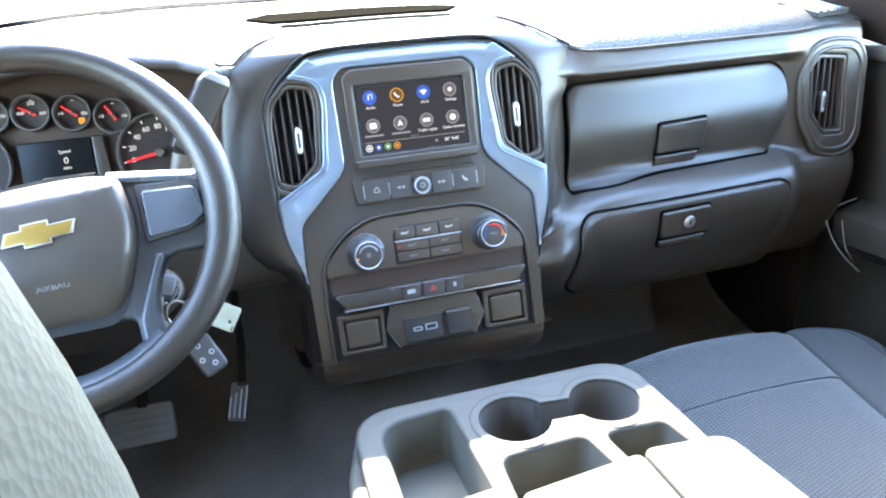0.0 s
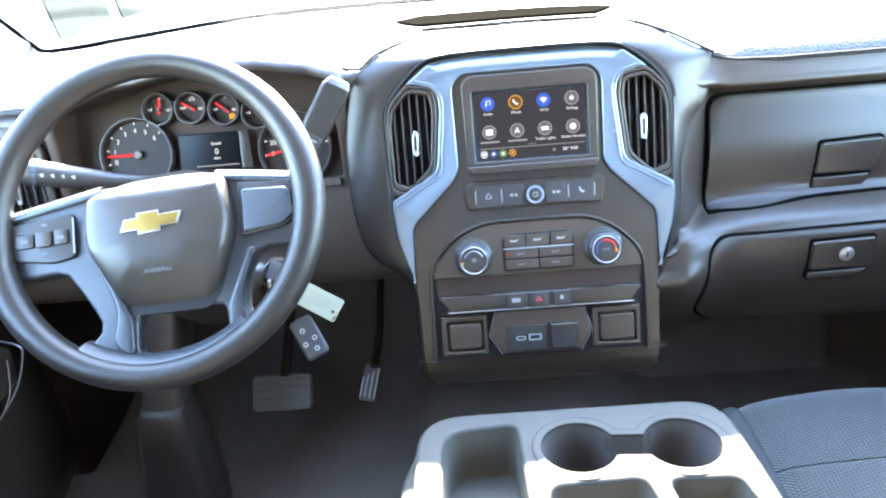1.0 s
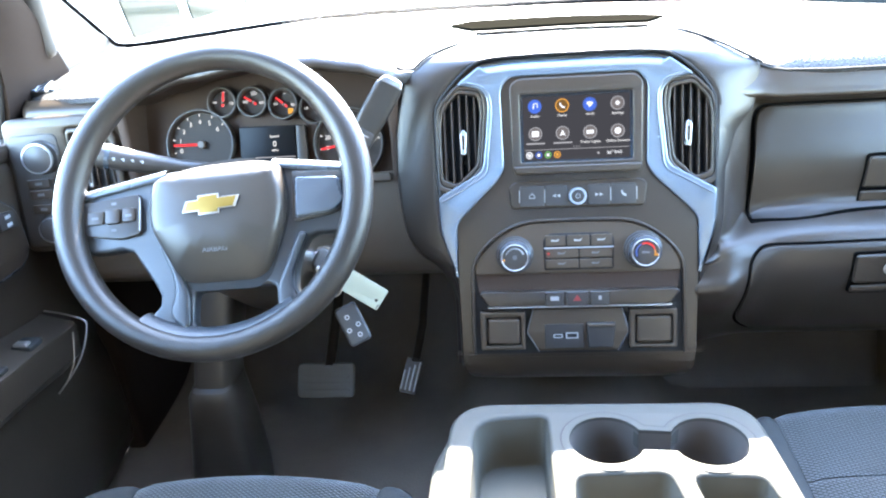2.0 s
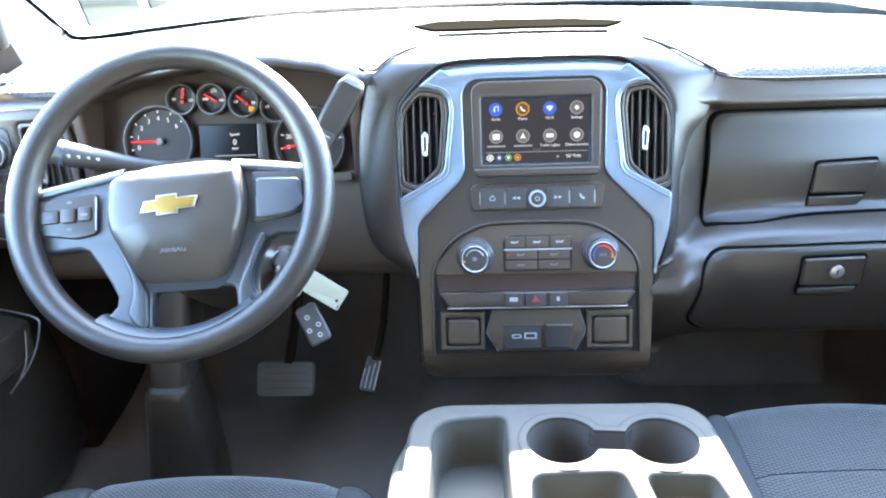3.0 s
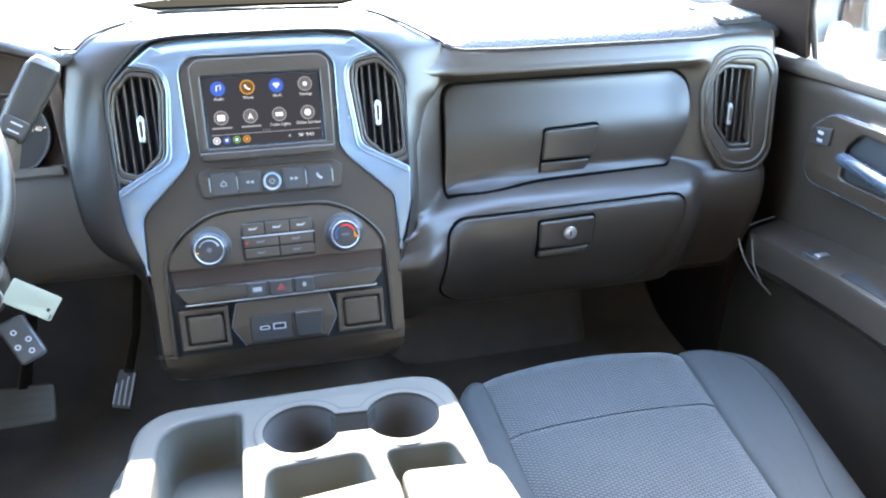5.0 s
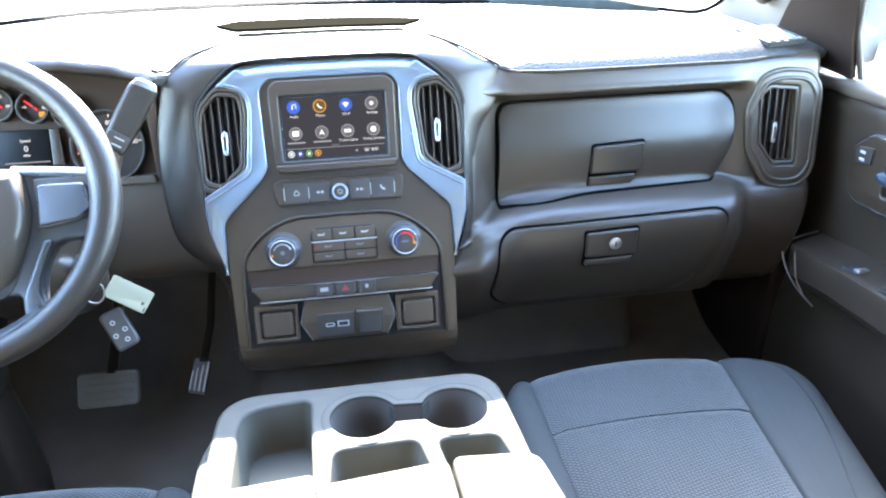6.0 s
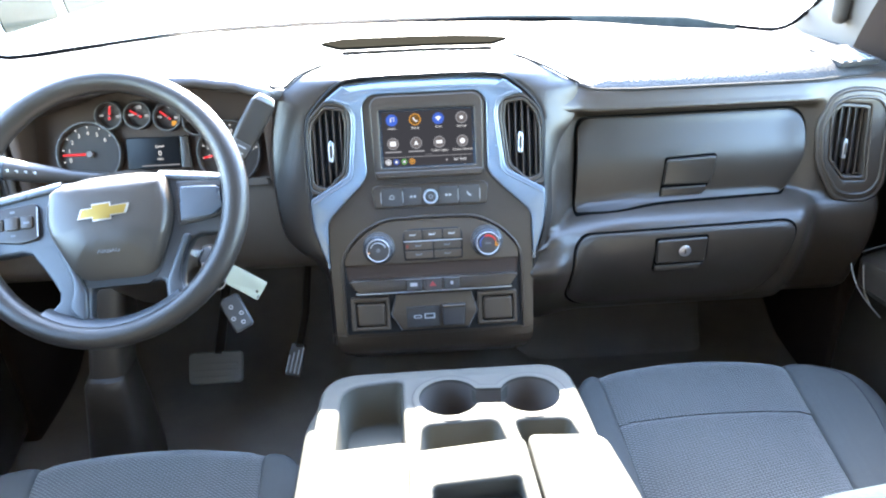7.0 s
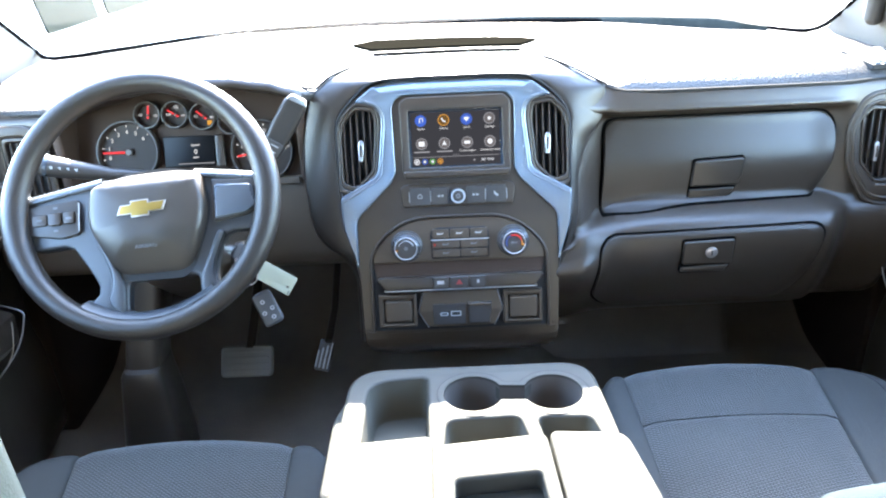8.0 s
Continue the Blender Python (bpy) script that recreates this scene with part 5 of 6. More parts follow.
for name, line in (("left", [(-0.154, 0.0165), (-0.12, 0.0220), (-0.085, 0.0275), (-0.050, 0.0330)]), ("right", [(0.080, 0.0330), (0.115, 0.0275), (0.145, 0.0225), (0.166, 0.0185)])):
    rows = [[(u, v + dv, n) for dv, n in ((-0.004, 0.0085), (-0.002, 0.0105), (0.002, 0.0095), (0.007, 0.0050), (0.010, 0.0), (0.011, -0.006))] for u, v in smooth_line(line, 4)]
    part("spoke_edge", loft(rows), SPOKE, wheel, "satin top edge of a spoke", m=FW, smooth=60)
# airbag cover: a domed shield
pad = rounded([(-0.057, 0.029), (-0.02, 0.046), (0.048, 0.049), (0.091, 0.036), (0.098, -0.013), (0.094, -0.040), (0.073, -0.096), (0.060, -0.108), (-0.018, -0.106), (-0.035, -0.094), (-0.062, -0.030), (-0.0635, -0.005)], [0.012, 0.03, 0.03, 0.012, 0.03, 0.03, 0.014, 0.014, 0.014, 0.014, 0.03, 0.03], 6)
cx, cy = 0.017, -0.028
rows = []
for s, h in ((1.0, 0.0), (1.0, 0.016), (0.985, 0.022), (0.95, 0.0265), (0.90, 0.029), (0.82, 0.031), (0.72, 0.0325), (0.62, 0.0335), (0.5, 0.0345), (0.38, 0.035), (0.25, 0.0352), (0.12, 0.0353), (0.03, 0.0353)):
    row = []
    for u, v in pad:
        q = cy + (v - cy) * s
        row.append((cx + (u - cx) * s, q, h - (0.50 * max(0.0, -q - 0.056) + 1.25 * max(0.0, q - 0.022) if h > 0.01 else 0.0)))
    rows.append(row)
part("airbag_cover", loft(rows, True, True), HUB, wheel, "smooth black airbag cover", m=FW, smooth=50)
part("cover_gap", slab([(cx + (u - cx) * 1.03, min(cy + (v - cy) * 1.03, 0.030)) for u, v in pad], 0.0066, 0.006), SEAM, wheel, m=FW)
rows = []
for i in range(19):
    a = radians(-122 + 68 * i / 18)
    rows.append([(RC.x + r * math.cos(a), RC.y + r * math.sin(a), n) for r, n in ((0.170, 0.016), (0.167, 0.0245), (0.163, 0.0235), (0.158, 0.0190), (0.153, 0.0140), (0.150, 0.008), (0.149, 0.000), (0.152, -0.008))])
part("bottom_bridge", loft(rows), SATIN_GREY, wheel, "satin grey bridge on the lower rim", m=FW, smooth=60)
bow = [(-0.031, -0.0065), (-0.012, -0.0065), (-0.012, -0.0115), (0.012, -0.0115), (0.012, -0.0065), (0.031, -0.0065), (0.036, 0.0065), (0.012, 0.0065), (0.012, 0.0115), (-0.012, 0.0115), (-0.012, 0.0065), (-0.026, 0.0065)]
EM = at(FW, 0.014, -0.015, 0.0345, 2)
emb = part("emblem", slab(bow, 0.003, 0.006, 0.0008), STEEL, wheel, "chrome-edged gold emblem", m=EM)
part("emblem_fill", slab([(u * 0.93, v * 0.86) for u, v in bow], 0.0036, 0.002, 0.0004), GOLD, emb, m=EM)
part("cover_words", words("AIRBAG", 0.0085), DIM, wheel, m=at(FW, 0.018, -0.0660, 0.0305))
part("cover_mark", slab(box(-0.004, -0.003, 0.004, 0.003, 0.001), 0.0003, 0.0006), DIM, wheel, m=at(FW, 0.016, -0.043, 0.0348))
FWH = at(FW, 0.011, -0.005, 0.001)
part("switch_plate", slab(rounded([(-0.165, 0.014), (-0.092, 0.020), (-0.090, -0.030), (-0.115, -0.034), (-0.160, -0.026)], 0.006), 0.010, 0.012, 0.002), BUTTON, wheel, m=FWH)
for u0, u1, v0, v1 in ((-0.156, -0.134, -0.014, 0.002), (-0.132, -0.114, -0.015, 0.003), (-0.112, -0.096, -0.014, 0.003)):
    kk = part("button", slab(box(u0, v0, u1, v1, 0.004), 0.0125 if u0 != -0.132 else 0.0145, 0.006, 0.0012), STACK, wheel, m=FWH)
    part("symbol", slab(box((u0 + u1) / 2 - 0.004, -0.008, (u0 + u1) / 2 + 0.004, -0.005), 0.0129, 0.0005), DIM, kk, m=FWH)
for v in (0.010, -0.022):
    part("symbol", slab(box(-0.126, v - 0.0015, -0.120, v + 0.0015), 0.0105, 0.0006), DIM, wheel, m=FWH)
part("bright_strip", slab(box(-0.0915, -0.026, -0.0900, 0.014), 0.0112, 0.002), MARK, wheel, m=FWH)
blank = part("blank_plate", slab(rounded([(0.092, -0.034), (0.140, -0.028), (0.158, -0.018), (0.158, 0.016), (0.150, 0.022), (0.092, 0.028)], 0.006), 0.009, 0.012, 0.002), BUTTON, wheel, m=FWH)
# the cover's blue sheen is partly in its base colour
part("blank_cover", slab(rounded([(0.096, -0.030), (0.139, -0.026), (0.154, -0.016), (0.152, 0.010), (0.146, 0.015), (0.097, 0.019)], 0.005), 0.013, 0.010, 0.003), SPOKE, blank, "plain satin cover", m=FWH)
for sgn in (-1, 1):
    pts = [(0.031 + sgn * u, v) for u, v in ((0.078, -0.050), (0.089, -0.052), (0.078, -0.074), (0.0700, -0.095), (0.0690, -0.114), (0.076, -0.130), (0.070, -0.142), (0.056, -0.153), (0.0515, -0.146), (0.0515, -0.112), (0.066, -0.078))]
    part("lower_spoke_cover", slab(rounded(pts[::-1] if sgn > 0 else pts, 0.008), 0.0125, 0.012, 0.0045, (), 3), SATIN_GREY, wheel, "satin grey cover on a lower spoke", m=FW)

# ---- pedals ----
brake = thing("brake_pedal", (-0.465, 0.18, 0.13), "wide black rubber brake pedal", "pedal")
BP = board((-0.468, 0.180, 0.168), 35)
part("pad", slab(box(-0.057, -0.034, 0.057, 0.034, 0.012), 0.0, 0.016, 0.005), PEDAL, brake, m=BP)
for i in range(4):
    part("rib", slab(box(-0.048, -0.024 + 0.014 * i, 0.048, -0.018 + 0.014 * i, 0.002), 0.002, 0.004, 0.001), PEDAL, brake, m=BP)
part("arm", tube([(-0.462, 0.20, 0.185), (-0.46, 0.28, 0.24), (-0.458, 0.40, 0.34), (-0.458, 0.50, 0.45)], 0.011, 10), DASH, brake)
gas = thing("accelerator_pedal", (-0.30, 0.24, 0.10), "narrow ribbed accelerator pedal with worn bright ribs", "pedal")
GP = board((-0.303, 0.205, 0.155), 35, 0, -14)
part("pad", slab(box(-0.017, -0.032, 0.017, 0.040, 0.006), 0.0, 0.012, 0.003), LOWER, gas, m=GP)
for i in range(4):
    part("rib", slab(box(-0.016 + 0.009 * i, -0.026, -0.0125 + 0.009 * i, 0.012 + 0.007 * i, 0.001), 0.003, 0.005, 0.001), STEEL, gas, "worn bright rib", m=GP)
part("arm", tube([(-0.292, 0.22, 0.185), (-0.284, 0.30, 0.22), (-0.282, 0.42, 0.30), (-0.282, 0.5, 0.36)], 0.009, 10), DASH, gas)

# ---- centre console ----
con = thing("center_console", (0.012, -0.6, 0.05), "grey plastic centre console with cup holders and bins", "console")
ZC = 0.445
TOP = Matrix.Translation((0, 0, ZC))
outer = rounded([(-0.166, -0.297), (0.178, -0.297), (0.187, -0.45), (0.192, -1.0), (-0.172, -1.0), (-0.170, -0.45)], [0.055, 0.05, 0.05, 0.02, 0.02, 0.05], 8)


def cup_shape(r, neck):
    c0, c1, pts = (0.0075, -0.368), (0.116, -0.371), []
    a0 = math.asin(neck / r)
    for i in range(25):
        a = a0 + (2 * math.pi - 2 * a0) * i / 24
        pts.append((c0[0] + r * math.cos(a), c0[1] + r * math.sin(a)))
    for i in range(25):
        a = math.pi + a0 + (2 * math.pi - 2 * a0) * i / 24
        pts.append((c1[0] + r * math.cos(a), c1[1] + r * math.sin(a)))
    return pts


bin_hole = rounded([(-0.138, -0.331), (-0.056, -0.322), (-0.052, -0.50), (-0.138, -0.50)], [0.03, 0.012, 0.01, 0.01])
well_1 = rounded([(-0.030, -0.424), (0.066, -0.420), (0.080, -0.50), (-0.036, -0.50)], 0.014)
well_2 = rounded([(0.088, -0.424), (0.158, -0.427), (0.172, -0.50), (0.098, -0.50)], 0.012)
cups = cup_shape(0.0400, 0.016)
part("top_plate", slab(outer, 0.0, 0.030, 0.006, [bin_hole, well_1, well_2, cups], 3), CONSOLE, con, m=TOP)
part("cup_rim", slab(cup_shape(0.0490, 0.024), 0.0010, 0.006, 0.0006, [cup_shape(0.0405, 0.0165)]), CONSOLE, con, "raised rim round the cup holders", m=TOP)
part("cup_rim_groove", slab(cup_shape(0.0508, 0.0258), 0.0006, 0.004, 0, [cup_shape(0.0489, 0.0239)]), SEAM, con, m=TOP)


def well(name, outline, depth, material, label, taper=0.92):
    cu, cv = sum(p[0] for p in outline) / len(outline), sum(p[1] for p in outline) / len(outline)
    rows = [[(cu + (u - cu) * s, cv + (v - cv) * s, -d) for u, v in outline] for s, d in ((1.0, 0.003), (taper + 0.03, depth * 0.5), (taper, depth * 0.93), (taper - 0.04, depth), (0.02, depth))]
    part(name, loft(rows, True), material, con, label, m=TOP)


# bin and tray walls carry bounced sunlight in their lighter colour
well("bin", bin_hole, 0.062, BIN, "deep open bin")
well("tray", well_1, 0.05, BIN, "open tray")
well("tray", well_2, 0.05, BIN, "open tray")
well("cup_holder", cups, 0.075, CUP, "twin dark cup holder")
rows = [[(0.013 + (u - 0.013) * s, -0.6 + (v + 0.6) * (1 - 0.4 * (1 - s)) - back, z) for u, v in outer] for s, z, back in ((0.97, 0.0, 0.0), (1.0, -0.03, 0.0), (0.995, -0.09, 0.004), (0.96, -0.2, 0.02), (0.90, -0.30, 0.05), (0.88, -0.43, 0.06))]
part("shell", loft([[(u, v, z - 0.018) for u, v, z in row] for row in rows], True), CONSOLE, con, m=TOP)
part("corner_shell", slab(rounded([(-0.185, -0.385), (-0.166, -0.320), (-0.148, -0.320), (-0.148, -0.54), (-0.185, -0.54)], 0.018), -0.018, 0.14, 0.010, (), 4), CONSOLE, con, m=TOP)
# lid in three segments, the middle one with its own slot
def lid(name, pts, holes=(), r=0.012):
    part(name, slab(rounded(pts, r), 0.026, 0.030, 0.007, holes, 4), CONSOLE, con, "padded lid segment", m=TOP)


lid("lid_side", [(-0.162, -0.494), (-0.047, -0.484), (-0.045, -1.0), (-0.165, -1.0)])
lid("lid_middle", [(-0.043, -0.502), (0.091, -0.488), (0.106, -1.0), (-0.043, -1.0)], [rounded([(-0.022, -0.565), (0.076, -0.557), (0.082, -0.67), (-0.024, -0.67)], 0.008)])
lid("lid_side", [(0.094, -0.484), (0.186, -0.492), (0.200, -0.60), (0.212, -1.0), (0.110, -1.0)], (), [0.012, 0.02, 0.02, 0.012, 0.012])
part("lid_slot_floor", slab(box(-0.03, -0.68, 0.09, -0.55), -0.010, 0.004), CONSOLE, con, m=TOP)
part("side_rail", block(-0.172, -0.163, -0.98, -0.40, 0.30, 0.425, 0.004), CONSOLE, con)

# ---- seats ----
def cushion(x0, x1, y0, y1, z, crown, front, side=0.02, zlow=0.10, slant=(0.0, 0.0), bow=0.0, nx=16, ny=24, drops=(0.014, 0.014), corner=(0.0, 0.0)):
    """A padded block: y1 is the front edge, which rolls down over `front` metres; slant: how far its two flanks run in per metre backwards."""
    rows = []
    for j in range(ny + 1):
        t = 1 - (1 - j / ny) ** 1.6
        row = []
        for i in range(nx + 1):
            s = i / nx
            edge = y1 - bow * (2 * s - 1) ** 2 - corner[0] * (1 - s) ** 2.2 - corner[1] * s ** 2.2
            y = y0 + (edge - y0) * t
            run = edge - y
            xa, xb = x0 + slant[0] * run, x1 - slant[1] * run
            x = xa + (xb - xa) * s
            f = max(0.0, 1 - run / front)
            zz = z + crown * (1 - (2 * s - 1) ** 2)
            for d, drop in ((x - xa, drops[0]), (xb - x, drops[1])):
                wide = side * (1 if drop < 0.02 else 2.6)
                zz -= drop * (1 - math.sqrt(max(0.0, 1 - max(0.0, 1 - d / wide) ** 2)))
            row.append((x, y, zz - front * 0.8 * (1 - math.sqrt(max(0.0, 1 - f * f)))))
        rows.append(row)
    wall = [[(p[0], p[1] - 0.006 * k, zlow + (p[2] - zlow) * (1 - 0.33 * k)) for p in rows[-1]] for k in (3, 2, 1)]
    bm = loft([*wall, *reversed(rows)])
    for edge in (0, -1):
        line = [row[edge] for row in rows]
        top = [bm.verts.new(p) for p in line]
        bot = [bm.verts.new((p[0], p[1], zlow)) for p in line]
        for a in range(len(line) - 1):
            bm.faces.new((top[a], top[a + 1], bot[a + 1], bot[a]))
    bmesh.ops.remove_doubles(bm, verts=bm.verts, dist=1e-5)
    return bm


def seat(name, xs, yf, slant, seam, label, lean, back_at, left, right, outer, stitch):
    """xs: outer flank, seam, seam, outer flank at the front; slant: how the left and right lines run in."""
    t = thing(name, ((xs[0] + xs[3]) / 2, yf - 0.3, 0.0), label, "seat", "front seats")
    cx, Z = (xs[0] + xs[3]) / 2, 0.278
    sl, sr = slant
    cut = yf - seam
    part("cushion_front", cushion(xs[1], xs[2], cut + 0.0001, yf, Z, 0.010, 0.05, 0.008, 0.10, (sl, sr), 0.012, drops=(0.005, 0.005)), CLOTH_MID, t, "woven cloth front panel", smooth=60)
    run, end, wide = seam, back_at - 0.02, (min(1.0, (xs[1] - xs[0]) / 0.09), min(1.0, (xs[3] - xs[2]) / 0.09))
    part("cushion_center", cushion(xs[1] + sl * run, xs[2] - sr * run, end, cut - 0.0001, Z, 0.010, 0.0022, 0.008, 0.10, (sl, sr), drops=(0.005, 0.005)), CLOTH_MID, t, "woven cloth seat panel", smooth=60)
    flanks = (cushion(xs[0], xs[1] - 0.001, end, yf - 0.013, Z + 0.001, 0.003, 0.05, 0.020, 0.10, (outer[0], -sl), 0.0, 20, drops=(0.05 * wide[0] ** 3, 0.005), corner=(0.085 * wide[0], 0.0)),
              cushion(xs[2] + 0.001, xs[3], end, yf - 0.013, Z + 0.001, 0.003, 0.05, 0.020, 0.10, (-sr, outer[1]), 0.0, 20, drops=(0.005, 0.05 * wide[1] ** 3), corner=(0.0, 0.085 * wide[1])))
    for bm, knots in zip(flanks, stitch):
        bmesh.ops.recalc_face_normals(bm, faces=bm.faces)
        tree = BVHTree.FromBMesh(bm)
        line = []
        for p in smooth_line(knots, 6) if knots else ():
            hit = tree.ray_cast(Vector((p[0], p[1], 0.6)), Vector((0, 0, -1)))[0]
            if hit:
                line.append(hit)
        bolster = part("bolster", bm, CLOTH_SIDE, t, "plain cloth side bolster", smooth=60)
        if len(line) > 2:
            part("stitching", tube(line, 0.0013, 6), SEAM, bolster, "dark stitched line")
    part("seat_base", block(cx - 0.21, cx + 0.21, yf - 0.56, yf - 0.05, 0.02, 0.15, 0.02), LOWER, t)
    B = Matrix.Translation((cx, back_at, 0.26)) @ Matrix.Rotation(radians(lean), 4, "X")
    part("backrest", slab(rounded([(-u, v) for u, v in left] + right[::-1], 0.05), 0.13, 0.13, 0.045, (), 5), SEAT_BACK, t, "padded backrest", m=B @ Matrix.Rotation(radians(90), 4, "X"))
    return t


seat("driver_seat", (-0.748, -0.634, -0.284, -0.196), -0.212, (0.19, -0.06), 0.165, "grey cloth driver seat with woven centre", 3, -0.836,
     [(0.22, 0.0), (0.22, 0.40), (0.20, 0.60), (0.13, 0.78)], [(0.2250, 0.0), (0.2110, 0.40), (0.2070, 0.64), (0.1740, 0.74), (0.1200, 0.78)], (0.20, 0.0),
     ([(-0.675, -0.255), (-0.705, -0.295), (-0.700, -0.37), (-0.67, -0.47)], [(-0.250, -0.245), (-0.228, -0.275), (-0.222, -0.35), (-0.222, -0.46)]))
seat("passenger_seat", (0.238, 0.288, 0.6245, 0.768), -0.058, (-0.02, 0.144), 0.178, "grey cloth passenger seat with woven centre", 6, -0.84,
     [(0.22, 0.0), (0.23, 0.33), (0.33, 0.43), (0.345, 0.502), (0.28, 0.516)], [(0.23, 0.0), (0.23, 0.50), (0.15, 0.56)], (-0.02, 0.225),
     ((), [(0.661, -0.0994), (0.703, -0.1473), (0.700, -0.2395), (0.667, -0.349), (0.639, -0.42), (0.62, -0.48)]))

# ---- doors ----
def door(sgn):
    name = "door_1" if sgn > 0 else "door_2"
    t = thing(name, (sgn * 0.9, -0.4, 0.05), "black door panel with an armrest" + (" and a silver pull handle" if sgn > 0 else ""), "door", kind="structure")
    line = smooth_line([(0.93, 0.72), (0.885, 0.705), (0.862, 0.685), (0.855, 0.66), (0.86, 0.60), (0.87, 0.50), (0.872, 0.40), (0.875, 0.30), (0.86, 0.22), (0.86, 0.05), (0.93, 0.03)], 3)
    ys = [0.20, 0.14, 0.08, 0.0, -0.1, -0.25, -0.45, -0.7, -0.95]
    part("panel", loft([[(sgn * (x + 0.03 * max(0, (y - 0.02) / 0.18)), y, z) for x, z in line] for y in ys]), DASH, t, smooth=60)
    # right sill's lighter colour stands for sun on it, left stays dark
    part("sill", block(*sorted((sgn * 0.855, sgn * 0.95)), -0.95, 0.22, 0.685, 0.712, 0.010), LOWER if sgn > 0 else DASH, t, "window sill, the right one coloured lighter for the sun")
    arm, back = [], 0.0 if sgn > 0 else -0.055
    for y, w, zt in ((0.046, 0.0, 0.422), (0.044, 0.45, 0.420), (0.038, 0.72, 0.419), (0.028, 0.80, 0.420), (0.0, 0.84, 0.424), (-0.08, 0.88, 0.434), (-0.2, 0.94, 0.444), (-0.5, 1.0, 0.45), (-0.9, 1.0, 0.45)):
        xo = 0.872 - 0.085 * w
        y += back
        arm.append([(sgn * 0.875, y, zt + 0.010), (sgn * (xo + 0.009), y, zt), (sgn * (xo + 0.003), y, zt - 0.003), (sgn * xo, y, zt - 0.010), (sgn * (xo + 0.004), y, zt - 0.055), (sgn * (xo + 0.035), y, zt - 0.085), (sgn * 0.878, y, zt - 0.10)])
    part("armrest", loft(arm), DASH, t, "black armrest", smooth=35)
    part("armrest_edge", tube(smooth_line([(sgn * x, y + back, z) for x, y, z in ((0.870, 0.052, 0.430), (0.834, 0.050, 0.424), (0.801, 0.046, 0.414), (0.797, 0.040, 0.400), (0.804, 0.024, 0.366), (0.818, 0.006, 0.338), (0.838, -0.016, 0.312))], 4), 0.0016, 8), STEEL, t, "fine bright edge")
    part("armrest_line", tube(smooth_line([(sgn * x, y + back, z) for x, y, z in ((0.7995, 0.008, 0.413), (0.7985, 0.000, 0.394), (0.8005, -0.010, 0.366), (0.8085, -0.022, 0.345))], 4), 0.0010, 8), STEEL, t, "fine inner line")
    sw = part("window_switch", block(*sorted((sgn * 0.806, sgn * 0.838)), -0.142, -0.108, 0.432, 0.4415, 0.003), SEAM, t)
    part("switch_tip", block(*sorted((sgn * 0.812, sgn * 0.834)), -0.140, -0.127, 0.438, 0.4455, 0.002), STEEL, sw, "silver switch tip")
    part("armrest_cup", block(*sorted((sgn * 0.80, sgn * 0.855)), -0.42, -0.20, 0.440, 0.4475, 0.003), SEAM, t)
    # handle bezel on the upper panel
    DB = Matrix(((0, 0, -sgn, sgn * 0.852), (-sgn, 0, 0, -0.10), (0, 1, 0, 0.60), (0, 0, 0, 1))) if sgn > 0 else Matrix(((0, 0, 1, -0.852), (1, 0, 0, -0.10), (0, 1, 0, 0.60), (0, 0, 0, 1)))
    d = 1 if sgn > 0 else -1
    pts = [(d * u, v) for u, v in ((-0.075, -0.045), (-0.05, -0.065), (0.22, -0.065), (0.22, 0.050), (-0.03, 0.050), (-0.07, 0.02))]
    hole = [(d * u, v) for u, v in ((0.01, -0.040), (0.20, -0.040), (0.20, 0.035), (0.035, 0.035), (0.012, 0.01))]
    if sgn < 0:
        pts, hole = pts[::-1], hole[::-1]
    bez = part("handle_bezel", slab(rounded(pts, 0.012), 0.010, 0.014, 0.003, [rounded(hole, 0.01)]), STACK, t, m=DB)
    part("bezel_edge", slab(rounded([(u * 1.02, v * 1.04) for u, v in pts], 0.012), 0.008, 0.010, 0.001, [rounded([(u * 0.998, v * 0.995) for u, v in pts], 0.012)]), SPOKE, bez, "fine satin edge", m=DB)
    part("handle_cavity", slab(rounded(hole, 0.01), 0.001, 0.004), SEAM, bez, m=DB)
    part("pull_handle", tube([(d * 0.012, -0.010, 0.010), (d * 0.03, -0.004, 0.022), (d * 0.10, -0.010, 0.026), (d * 0.20, -0.020, 0.024)], 0.013, 12, 0.8), SPOKE, bez, "satin silver pull handle", m=DB)
    lk = part("lock_switch", slab(rounded([(d * u, v) for u, v in ((-0.060, -0.004), (-0.020, 0.002), (-0.018, 0.030), (-0.055, 0.024))][:: d], 0.003), 0.014, 0.006, 0.001), BUTTON, bez, m=DB)
    for v in (0.004, 0.016):
        part("symbol", slab(box(d * -0.040 - 0.006, v, d * -0.040 + 0.006, v + 0.005, 0.001), 0.0145, 0.0006), MARK, lk, m=DB)
    # window frame and glass
    part("window_frame", tube([(sgn * 0.890, 0.045, 0.70), (sgn * (0.880 - 0.20 * 0.15), 0.024, 0.79), (sgn * (0.880 - 0.20 * 0.4), -0.036, 0.915), (sgn * (0.880 - 0.2 * 0.7), -0.152, 1.065), (sgn * 0.685, -0.313, 1.21)], 0.005, 10), SEALS, t, "dark window frame")
    glass = part("door_glass", loft([[(sgn * 0.915, 0.22, 0.69), (sgn * 0.915, -0.95, 0.69)], [(sgn * 0.86, 0.0, 0.95), (sgn * 0.86, -0.95, 0.95)], [(sgn * 0.76, -0.25, 1.23), (sgn * 0.76, -0.95, 1.23)]]), GLASS, t, "clear side window")
    glass.visible_shadow = False
    face_inward(glass)
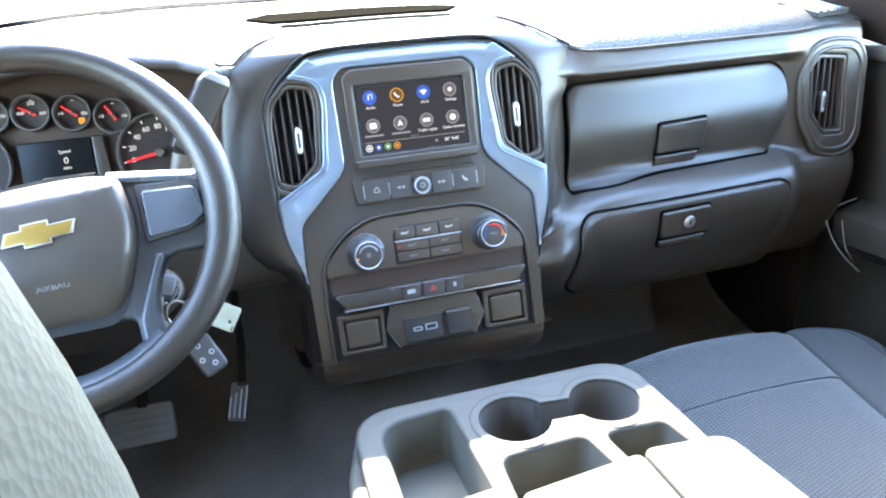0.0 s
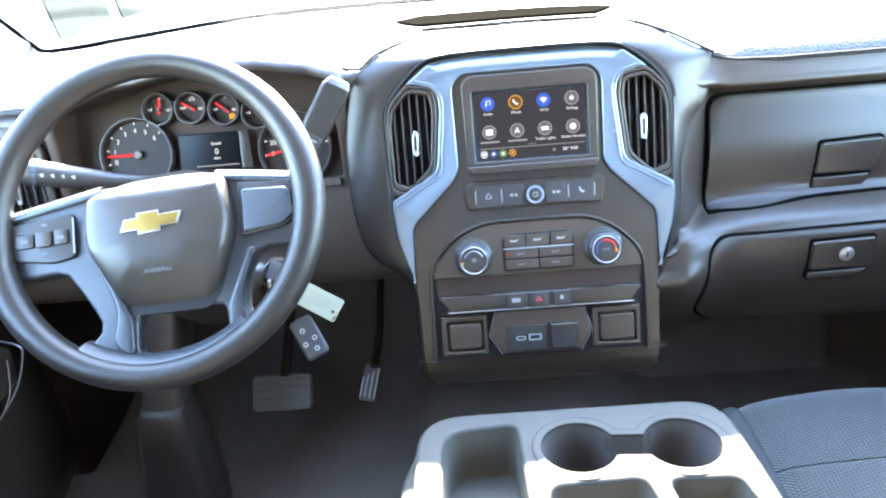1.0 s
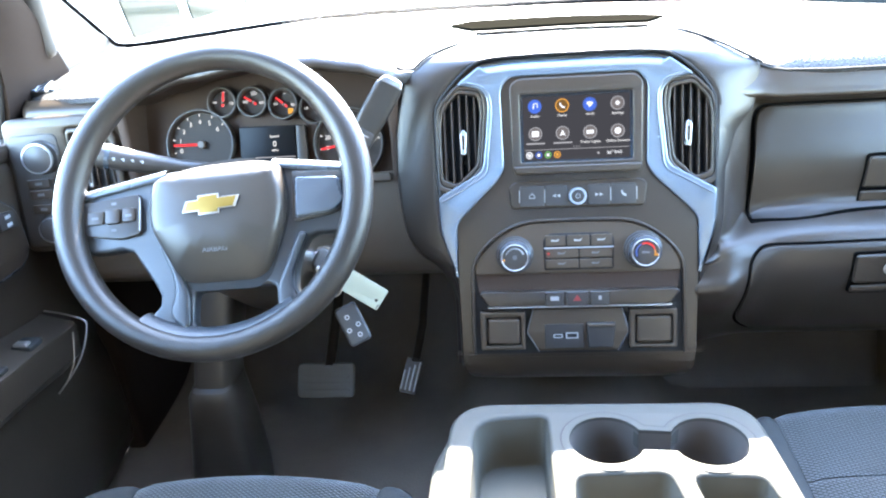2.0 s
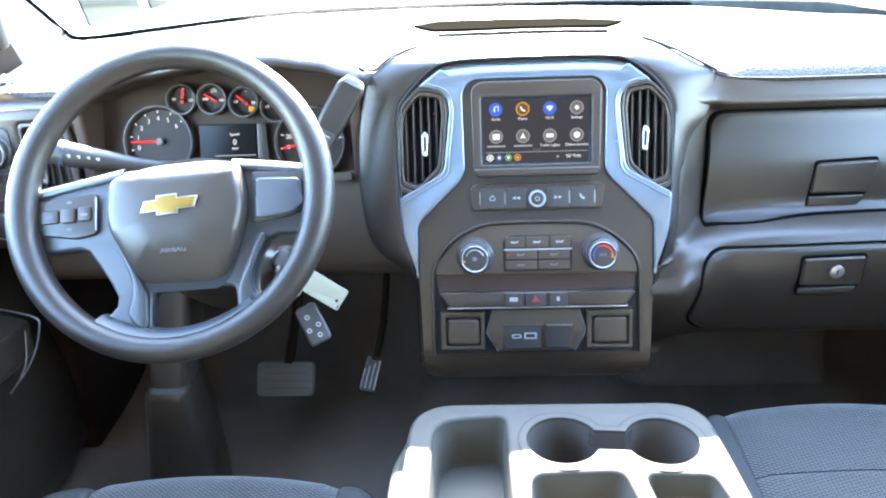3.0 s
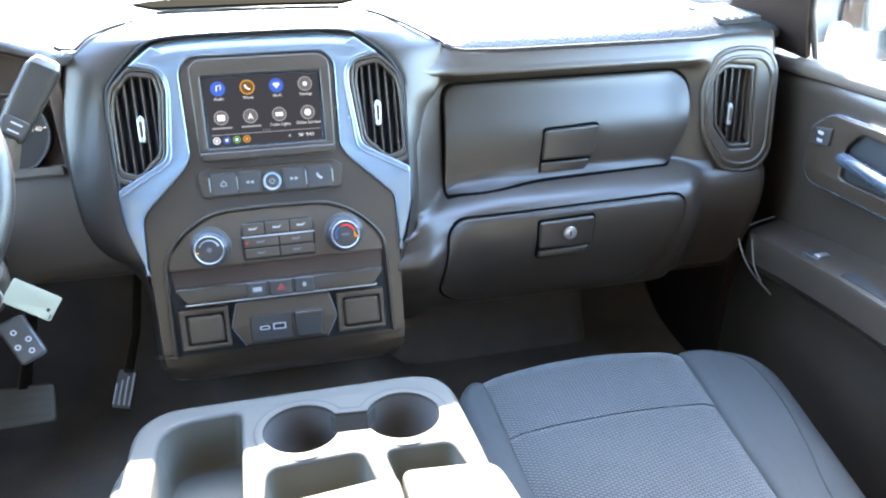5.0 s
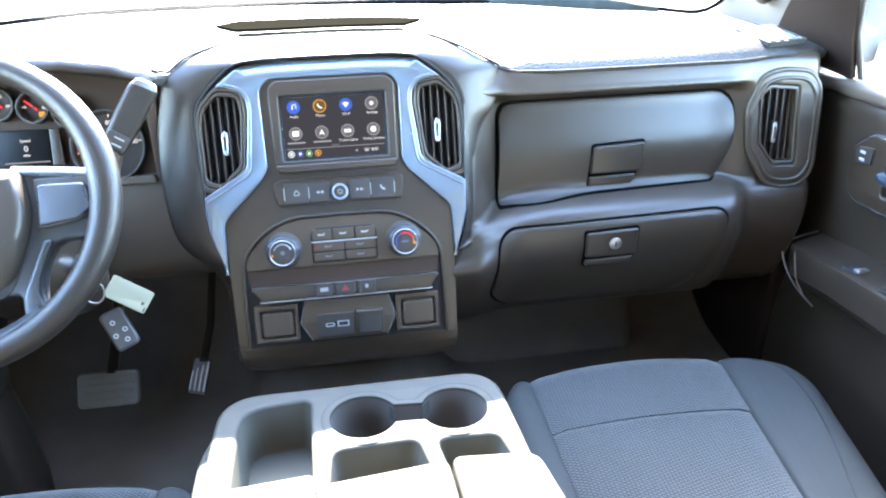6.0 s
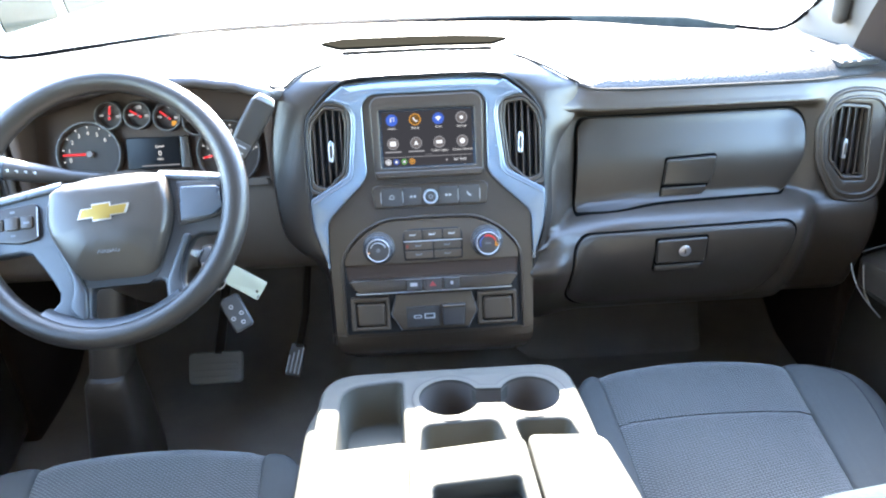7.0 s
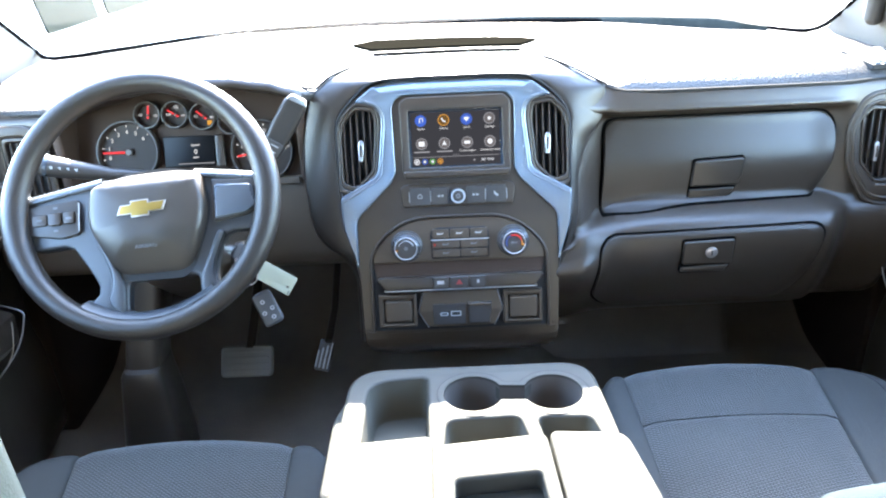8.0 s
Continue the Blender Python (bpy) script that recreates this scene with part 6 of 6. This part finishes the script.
    part("outer_skin", block(*sorted((sgn * 0.95, sgn * 0.99)), -0.96, 0.30, -0.10, 0.70, 0.01), PAINT, t, "white outer skin")
    # kick panel ahead of the door
    tagged(part("wall_kick_" + ("right" if sgn > 0 else "left"), block(*sorted((sgn * 0.865, sgn * 0.91)), 0.16, 0.77, -0.02, 0.74, 0.01), TRIM), "black kick panel beside the footwell", "kick panel", kind="structure")
    # rear side wall with a window opening
    W = Matrix(((0, 0, -sgn, sgn * 0.90), (1, 0, 0, 0), (0, 1, 0, 0), (0, 0, 0, 1)))
    tagged(part("wall_" + ("right" if sgn > 0 else "left"), slab([(-1.88, -0.02), (-0.955, -0.02), (-0.955, 1.25), (-1.88, 1.25)], 0.0, 0.04, 0, [box(-1.75, 0.70, -1.10, 1.15, 0.05)]), TRIM, m=W), "grey rear side wall of the cab with a window", "wall", kind="structure")
    tagged(part("wall_roof_" + ("right" if sgn > 0 else "left"), loft([[(sgn * 0.70, y, 1.24), (sgn * 0.78, y, 1.21), (sgn * 0.90, y, 1.19 if y < -0.9 else 1.215)] for y in (-0.27, -0.6, -0.95, -1.85)]), LINER), "pale roof rail above the door", "roof rail", kind="structure")
    # pillar trim between the windshield's side and the door opening
    rows = []
    for k in range(13):
        t = k / 12
        e = Vector(ws_point(WS_MID + sgn * ws_half(t) * 0.985, t, -0.004))
        d = Vector((sgn * (0.878 - 0.20 * t + 0.10 * t * t), 0.045 - 0.10 * t - 0.26 * t * t, 0.715 + 0.50 * t))
        inn = Vector((-sgn * 0.03, -0.02, -0.01)) * min(1.0, 0.15 + 1.6 * t)
        rows.append([e, e * 0.75 + d * 0.25 + inn * 0.9, e * 0.5 + d * 0.5 + inn * 1.2, e * 0.25 + d * 0.75 + inn * 0.9, d])
    pil = "pillar_" + ("right" if sgn > 0 else "left")
    # front half coloured pale for sunlight, garnish half darkened for shade
    tagged(part(pil, thicken(loft([r[:3] for r in rows]), 0.01), PALE_TRIM, smooth=60), "windshield pillar trim, front half coloured pale for the sun", "pillar", kind="structure")
    tagged(part(pil + "_garnish", thicken(loft([r[2:] for r in rows]), 0.01), TRIM, smooth=60), "dark brown garnish behind the windshield pillar, coloured darker for shade", "pillar", kind="structure")
    tint = part("window_" + ("3" if sgn > 0 else "4"), slab(box(-1.77, 0.68, -1.08, 1.17, 0.05), -0.015, 0.005), TINTED, m=W)
    tagged(tint, "unseen rear side window, tinted blue to shape the light", "window", kind="structure")


door(1)
door(-1)
for sgn, end in ((1, Vector((0.8, 0.234, 0.83))), (-1, Vector((-0.83, 0.136, 0.833)))):
    grab = thing("grab_handle", end, "pale padded grab handle on the windshield pillar", "grab handle", "pillar grab handles")
    way = Vector((-sgn * 0.26, -0.47, 0.84)).normalized()
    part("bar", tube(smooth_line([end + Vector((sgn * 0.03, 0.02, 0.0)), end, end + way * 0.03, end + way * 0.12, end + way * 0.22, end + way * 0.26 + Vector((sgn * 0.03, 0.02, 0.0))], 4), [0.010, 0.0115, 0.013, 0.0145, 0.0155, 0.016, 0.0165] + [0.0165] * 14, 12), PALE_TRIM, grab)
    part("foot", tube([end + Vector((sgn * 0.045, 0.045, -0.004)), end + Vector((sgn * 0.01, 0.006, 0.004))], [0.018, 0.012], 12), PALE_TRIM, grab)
mir = thing("side_mirror", (1.10, 0.14, 0.62), "black exterior side mirror with a bright glass", "mirror")
RIGHT = Vector((0.90, -0.436, 0.0))
MM = Matrix.Translation((1.165, 0.215, 0.815)) @ Matrix((RIGHT, Vector((0, 0.07, 1)).normalized(), RIGHT.cross(Vector((0, 0.07, 1)).normalized()))).transposed().to_4x4()
part("housing", slab(box(-0.160, -0.185, 0.150, 0.170, 0.06), 0.012, 0.12, 0.03, [box(-0.083, -0.153, 0.115, 0.137, 0.035)], 4), HOUSING, mir, m=MM)
part("housing_back", slab(box(-0.13, -0.15, 0.115, 0.15, 0.05), -0.02, 0.02, 0.005), HOUSING, mir, m=MM)
part("mirror_glass", slab(box(-0.080, -0.150, 0.112, 0.134, 0.033), 0.0, 0.004), MIRROR, mir, "bluish mirror glass", m=MM)
part("foot", tube([(0.95, 0.18, 0.66), (1.05, 0.20, 0.69), (1.08, 0.23, 0.72)], 0.022, 10), PAINT, mir)
